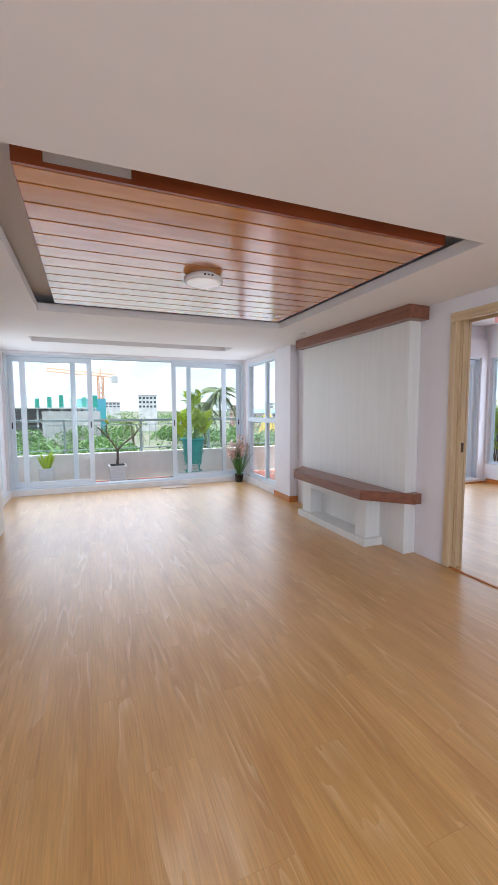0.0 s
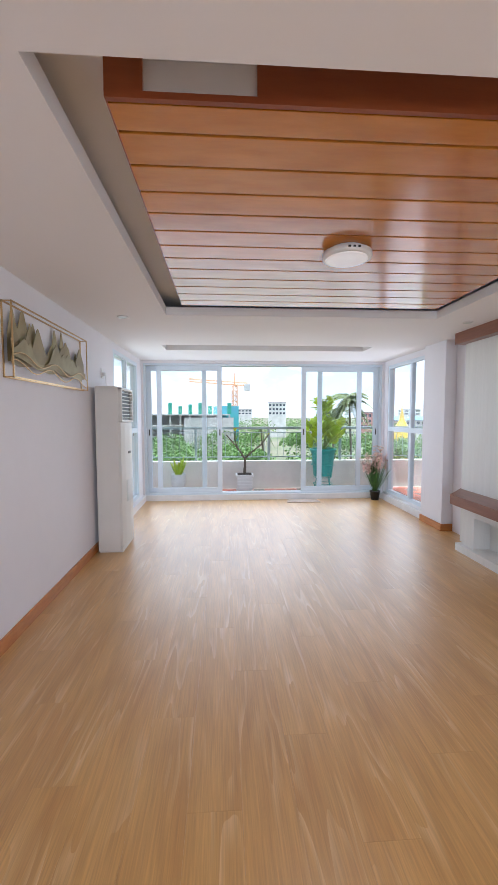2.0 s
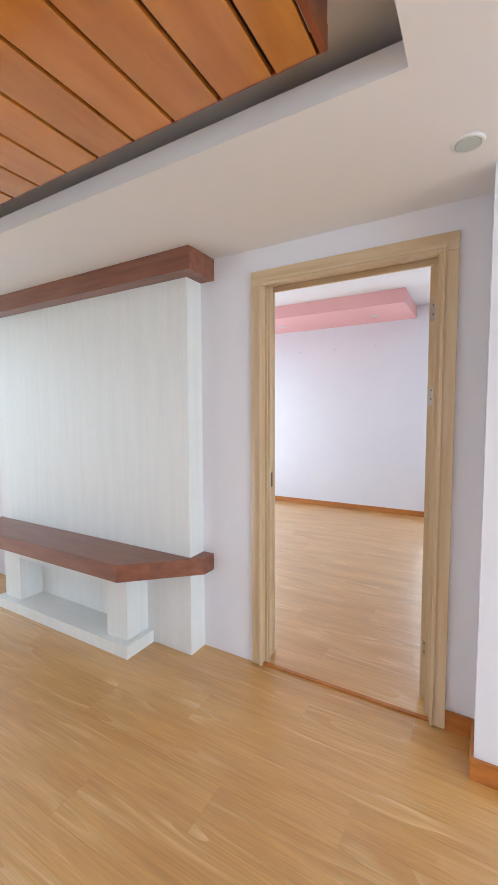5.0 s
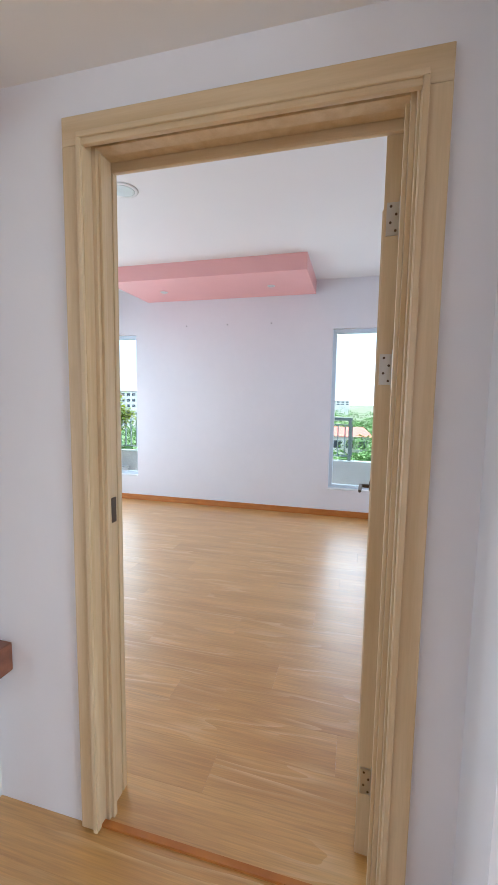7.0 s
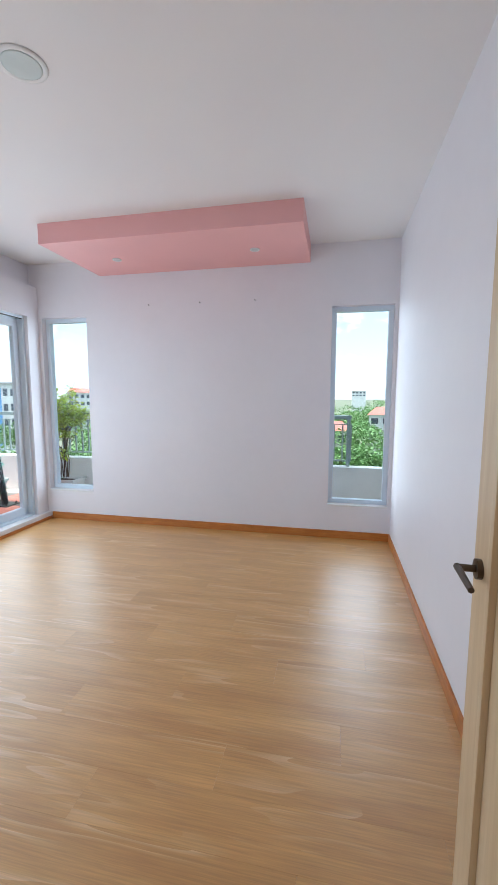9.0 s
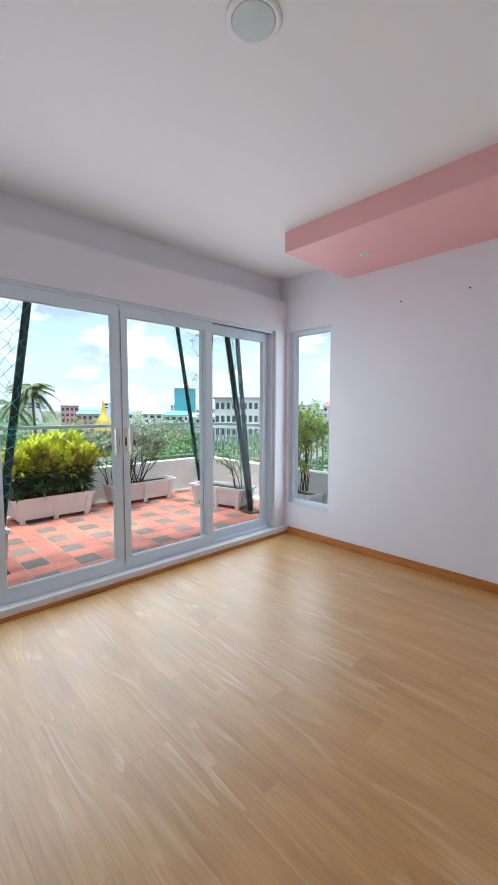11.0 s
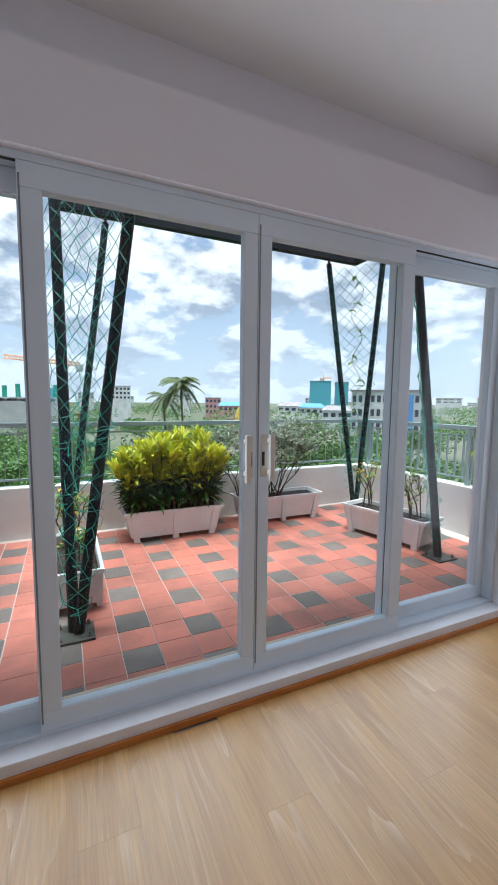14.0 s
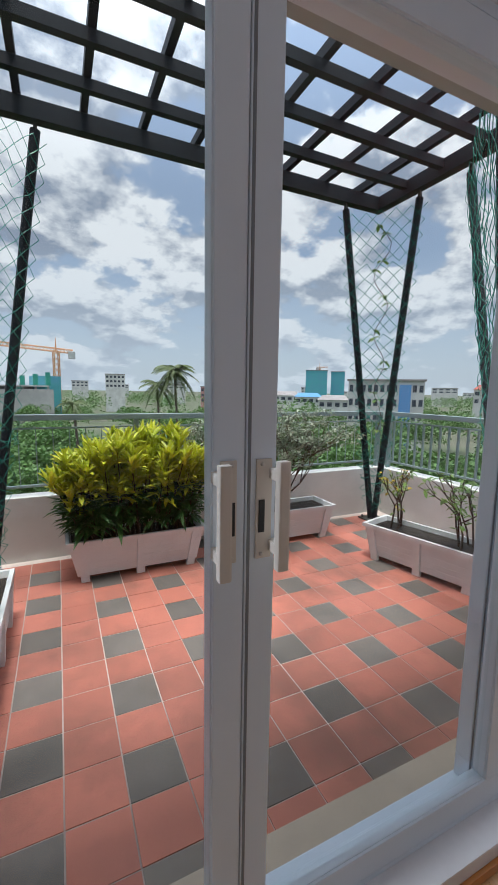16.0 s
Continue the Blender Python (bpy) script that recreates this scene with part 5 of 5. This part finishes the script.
for k in range(220):
    x, y = far_place(rg.uniform(-50, 110), rg.uniform(150, 650))
    far.append((x, y, -1.5 + rg.uniform(-3, 3.0), rg.uniform(8, 16)))
woods("near_trees", rg, near, 3800, "dense green tree crowns below the terrace")
woods("middle_trees", rg, mid, 1100, "green tree crowns between city roofs")
woods("far_trees", rg, far, 330, "hazy far trees along the skyline")


def coconut_palm(at, top, r, seed, fronds=20):
    x, y = at
    t = thing("coconut_palm", (x, y, GZ), "tall coconut palm with drooping fronds", "palm tree")
    rg = random.Random(seed)
    bm = bmesh.new()
    pts = [Vector((x + 0.25 * math.sin(k * 0.5), y, GZ + (top - GZ) * k / 8)) for k in range(9)]
    stem_run(bm, pts, 0.24, 0.14)
    part("trunk", bm, BARK, t)
    rows, c = [], pts[-1]
    for k in range(fronds):
        a = k * 2.4 + rg.uniform(-0.2, 0.2)
        up = rg.uniform(-0.75, 1.0)
        d = Vector((math.cos(a), math.sin(a), up)).normalized()
        side = d.cross(Vector((0, 0, 1))).normalized()
        n = 26
        for j in range(n):
            s = (j + 1) / n
            p = c + d * r * s - Vector((0, 0, (0.55 + 0.2 * (up < 0)) * r * s * s))
            for sg in (-1, 1):
                rows.append((p, side * sg + d * 0.7 - Vector((0, 0, 0.7)), r * 0.30 * (1 - 0.75 * abs(s - 0.4)), r * 0.03, 0.25))
    leaves_mesh("fronds", rows, LEAF_PALM, t)


coconut_palm(far_place(15, 60), 4.2, 3.3, 5, 40)
coconut_palm(far_place(12.6, 62), 2.2, 2.8, 9, 20)
coconut_palm(far_place(2, 60), -0.6, 2.2, 12, 14)

FACADE = material("painted_facade", (0.62, 0.62, 0.60), 0.8, second=(0.5, 0.5, 0.48), scale=0.3, spread=0.05)
CONCRETE = material("bare_concrete", (0.48, 0.47, 0.45), 0.9, second=(0.36, 0.35, 0.34), scale=0.4)
NET = material("green_scaffold_net", (0.05, 0.34, 0.25), 0.8, second=(0.04, 0.26, 0.20), scale=0.5)
BLUENET = material("blue_green_scaffold_net", (0.08, 0.36, 0.38), 0.8, second=(0.10, 0.30, 0.40), scale=0.3)
PANEGLASS = material("dark_far_pane", (0.06, 0.07, 0.09), 0.25)
BLUEPAINT = material("blue_facade_strip", (0.12, 0.28, 0.55), 0.7)
REDROOF = material("red_tile_roof", (0.36, 0.09, 0.06), 0.8, second=(0.28, 0.07, 0.05), scale=0.5)
BLUEROOF = material("blue_sheet_roof", (0.10, 0.28, 0.48), 0.6, second=(0.08, 0.22, 0.4), scale=0.5)
GREYROOF = material("grey_sheet_roof", (0.30, 0.28, 0.27), 0.7, second=(0.22, 0.19, 0.18), scale=0.5)
ROSE = material("rose_facade", (0.48, 0.26, 0.24), 0.8)
CRANE = material("orange_crane_steel", (0.60, 0.30, 0.13), 0.6)
GILT = material("gilded_stupa", (0.62, 0.42, 0.06), 0.3, 0.6)


def building(name, az, dist, width, top, floors, cols, label, wall=None, roof=None, deep=10, strip=False):
    """A block that faces the terrace, with a wall, roof and its own windows."""
    x, y = far_place(az, dist)
    t = thing(name, (0, 0, 0), label, "building")
    m = Matrix.Translation((x, y, 0)) @ Matrix.Rotation(-radians(az), 4, "Z")
    def put(nm, bm, mat, parent=t):
        bm.transform(m)
        return part(nm, bm, mat, parent)
    put("wall", boxes((-width / 2, width / 2, 0, deep, GZ, top)), wall or FACADE)
    if roof:
        bm = bmesh.new()
        w, h = width / 2 + 0.4, width * 0.16
        vs = [bm.verts.new(p) for p in ((-w, -0.5, top), (w, -0.5, top), (w, deep + 0.5, top), (-w, deep + 0.5, top), (-w * 0.7, deep / 2, top + h), (w * 0.7, deep / 2, top + h))]
        for f in ((0, 1, 5, 4), (2, 3, 4, 5), (1, 2, 5), (3, 0, 4), (3, 2, 1, 0)):
            bm.faces.new([vs[k] for k in f])
        put("roof", bm, roof)
    else:
        put("roof", boxes((-width / 2 - 0.3, width / 2 + 0.3, -0.3, deep + 0.3, top, top + 0.4)), GREYROOF)
    fh, cw = 3.1, width / cols
    for f in range(floors):
        for c in range(cols):
            if strip and abs(c - cols * 0.72) < 1:
                continue
            z, u = top - 0.9 - f * fh, -width / 2 + (c + 0.5) * cw
            put("window", boxes((u - cw * 0.3, u + cw * 0.3, -0.06, 0.05, z - 1.5, z)), PANEGLASS)
    if strip:
        u = -width / 2 + width * 0.755
        put("facade_strip", boxes((u - cw * 0.9, u + cw * 0.9, -0.25, 0.1, GZ, top - 0.8)), BLUEPAINT)
    return t


building("white_building", 43.7, 95, 16, 3.9, 3, 12, "white three-storey building with a blue stair strip", strip=True)
building("tower_block", 34.6, 330, 17, 18, 0, 3, "tall tower wrapped in blue-green scaffold netting", wall=BLUENET)
building("tower_block", 37.5, 340, 11, 17.5, 0, 2, "slim tower wrapped in blue-green scaffold netting", wall=BLUENET)
building("grey_block", 7, 300, 13, 11, 3, 5, "grey city block on the skyline")
building("grey_block", 60, 230, 20, 6.0, 3, 7, "pale apartment block beyond the terrace")
building("grey_block", 19.5, 240, 9, 3.0, 3, 4, "salmon walk-up block among trees", wall=ROSE)
building("blue_roof_house", 22.0, 210, 13, -1.0, 1, 5, "low house with blue sheet roof", wall=ROSE, roof=BLUEROOF)
building("blue_roof_house", 26.0, 230, 12, -1.0, 1, 5, "low house with blue sheet roof", roof=BLUEROOF)
building("blue_roof_house", 33.5, 190, 12, -1.2, 1, 4, "low house with blue sheet roof", roof=BLUEROOF)
building("grey_roof_house", 37.0, 150, 11, -1.6, 1, 4, "low house with grey sheet roof", roof=GREYROOF)
building("grey_roof_house", 30.5, 220, 14, -1.0, 1, 4, "low house with grey sheet roof", roof=GREYROOF)
building("red_roof_house", 56, 190, 12, 3.2, 2, 5, "white house with a red tiled roof", roof=REDROOF)
building("red_roof_house", 77, 70, 13, -4.4, 1, 4, "house with a red tiled roof below", wall=ROSE, roof=REDROOF)
building("red_roof_house", 90, 80, 10, -5.2, 1, 4, "house with a red tiled roof below", roof=REDROOF)
building("red_roof_house", 99, 110, 12, -3.2, 2, 4, "house with a red tiled roof among trees", roof=REDROOF)
for k in range(26):
    a = -42 + k * 5.7 + rg.uniform(-2, 2)
    building("far_block", a, rg.uniform(420, 900), rg.uniform(14, 34), rg.uniform(1, 9), 2, 4, "far hazy city block on the skyline", deep=14)


def construction_site():
    t = thing("construction_block", (0, 0, 0), "unfinished concrete block with green netted columns", "building")
    x, y = far_place(-8.6, 120)
    m = Matrix.Translation((x, y, 0)) @ Matrix.Rotation(radians(8.6), 4, "Z")
    def put(nm, bm, mat):
        bm.transform(m)
        return part(nm, bm, mat, t)
    for k in range(5):
        z = GZ + 3.3 * (k + 1)
        put("floor_slab", boxes((-26, 16, 0, 20, z, z + 0.35)), CONCRETE)
    for k in range(15):
        u = -26 + 3 * k
        put("column", boxes((u - 0.25, u + 0.25, 0.3, 0.8, GZ, 1.8)), CONCRETE)
        put("column_netting", boxes((u - 0.55, u + 0.55, 0.0, 1.1, 1.85, 4.3 + 0.5 * (k % 3))), NET)
    put("core_wall", boxes((2, 17, -1.2, -0.6, GZ, 0.8)), CONCRETE)
    put("back_wall", boxes((-26, 16, 8, 8.4, GZ, 1.5)), CONCRETE)
    put("netted_tower", boxes((13, 20, 6, 16, GZ, 4.5)), BLUENET)


construction_site()


def tower_crane(az, dist, top, jib, turn):
    x, y = far_place(az, dist)
    t = thing("tower_crane", (x, y, GZ), "orange steel tower crane with a long jib", "crane")
    def lattice(a, b, w, n, nm):
        a, b = Vector(a), Vector(b)
        d = (b - a).normalized()
        u = d.cross(Vector((0.3, 0.2, 1)) if abs(d.z) < 0.9 else Vector((1, 0.3, 0))).normalized() * w
        v = d.cross(u).normalized() * w
        bm = bmesh.new()
        cs = (u + v, u - v, -u - v, v - u)
        for c in cs:
            rod(bm, a + c, b + c, w * 0.2, sides=4)
        for k in range(n):
            p, q = a.lerp(b, k / n), a.lerp(b, (k + 1) / n)
            for c, e in zip(cs, cs[1:] + cs[:1]):
                rod(bm, p + c, q + e, w * 0.12, sides=4)
        part(nm, bm, CRANE, t)
    lattice((x, y, GZ), (x, y, top), 0.75, 16, "mast")
    e = Vector((math.cos(turn), math.sin(turn), 0))
    o = Vector((x, y, top))
    lattice(o - e * jib * 0.3, o + e * jib + Vector((0, 0, jib * 0.08)), 0.5, 22, "jib")
    part("apex", rod(bmesh.new(), o, o + Vector((0, 0, 4)), 0.3, 0.1, 6), CRANE, t)
    p = o - e * jib * 0.28
    part("counterweight", boxes((p.x - 1, p.x + 1, p.y - 1, p.y + 1, p.z - 2.2, p.z)), CONCRETE, t)


tower_crane(0.0, 140, 12.5, 16, math.pi + 0.1)
tower_crane(35.0, 345, 21, 12, 0.4)


def stupa():
    x, y = far_place(23.6, 150)
    t = thing("stupa", (x, y, GZ), "golden bell-shaped stupa with a tall spire", "stupa")
    part("body", lathe(bmesh.new(), (x, y, GZ), [(5.5, 0), (5.0, 3), (4.2, 5), (3.6, 8), (2.6, 10), (2.3, 12.2), (1.7, 13.5), (1.0, 14.6), (0.8, 16), (0.45, 17.5), (0.2, 19.5), (0.03, 21.5)], 28), GILT, t)


stupa()

# ---- laid pieces, last ----
def planks(parent, x0, x1, y0, y1, w=0.192, ln=1.21):
    me = {}
    i = 0
    x = x0
    while x < x1 - 0.01:
        xe = min(x + w, x1)
        y = y0 - (0.37 * i % 1.0) * ln
        while y < y1 - 0.01:
            a, b = max(y, y0), min(y + ln, y1)
            y += ln
            if b - a < 0.03:
                continue
            key = (round(xe - x, 4), round(b - a, 4))
            if key not in me:
                bm = boxes((0.0002, key[0] - 0.0002, 0.0002, key[1] - 0.0002, -0.012, 0), bevel=0.0003)
                m = bpy.data.meshes.new("floorboard")
                bm.to_mesh(m); bm.free()
                m.materials.append(FLOOR)
                me[key] = m
            ob = new("floorboard", me[key])
            ob.location = (x, a, 0)
            ob.parent = parent
        x += w
        i += 1


fl = tagged(new("floor"), "honey oak laminate floorboards running to the windows", "floor", kind="structure")
planks(fl, -3.99, 0.0, -5.2, 4.53)
fb = tagged(new("floor_bedroom"), "honey oak laminate floorboards in the bedroom", "floor", kind="structure")
planks(fb, 0.0, 3.885, -1.09, 2.615)

# terrace paving: grey tiles alternate in every second course
TS, TXO, TYO, TZ = 0.1975, 1.797, 3.222, 0.02
pav = tagged(new("pavement_terrace"), "terracotta terrace tiles with scattered grey ones", "pavement", kind="structure")
tm = {}
for g, m in ((0, TERRA), (1, GREYTILE)):
    bm = boxes((0.0028, TS - 0.0028, 0.0028, TS - 0.0028, -0.012, 0), bevel=0.0012)
    d = bpy.data.meshes.new("tile")
    bm.to_mesh(d); bm.free()
    d.materials.append(m)
    tm[g] = d
cut = {}
for g, m in ((0, TERRA), (1, GREYTILE)):
    bm = boxes((0.002, TS - 0.002, 0.0, TYO - TS - 2.934, -0.012, 0), bevel=0.0012)
    d = bpy.data.meshes.new("tile")
    bm.to_mesh(d); bm.free()
    d.materials.append(m)
    cut[g] = d
rest = {0: ([], []), 1: ([], [])}
for i in range(-40, 17):
    for j in range(-2, 12):
        x, y = TXO + i * TS, TYO + j * TS
        grey = int(i % 2 == 0 and (j + i // 2) % 2 == 0)
        if x + TS > 4.93 or y + TS > 5.5 or (x < 0.12 and y < 4.8) or (j == -2 and x + TS > 4.05):
            continue
        if j == -2 and -9 < i:
            ob = new("tile", cut[grey])
            ob.location, ob.parent = (x, 2.932, TZ), pav
        elif -5 <= i and y < 5.3:
            ob = new("tile", tm[grey])
            ob.location, ob.parent = (x, y, TZ + random.uniform(-0.001, 0.001)), pav
        else:
            V, F = rest[grey]
            k = len(V)
            a, b, c, d, e = x + 0.0025, x + TS - 0.0025, y + 0.0025, y + TS - 0.0025, 0.003
            V += [(a, c, TZ - 0.01), (b, c, TZ - 0.01), (b, d, TZ - 0.01), (a, d, TZ - 0.01), (a + e, c + e, TZ), (b - e, c + e, TZ), (b - e, d - e, TZ), (a + e, d - e, TZ)]
            F += [(k + 4, k + 5, k + 6, k + 7)] + [(k + q, k + (q + 1) % 4, k + 4 + (q + 1) % 4, k + 4 + q) for q in range(4)]
for g, (V, F) in rest.items():
    ob = raw("far_tiles", V, F, (TERRA, GREYTILE)[g])
    ob.parent = pav
    tagged(ob, kind="stuff")
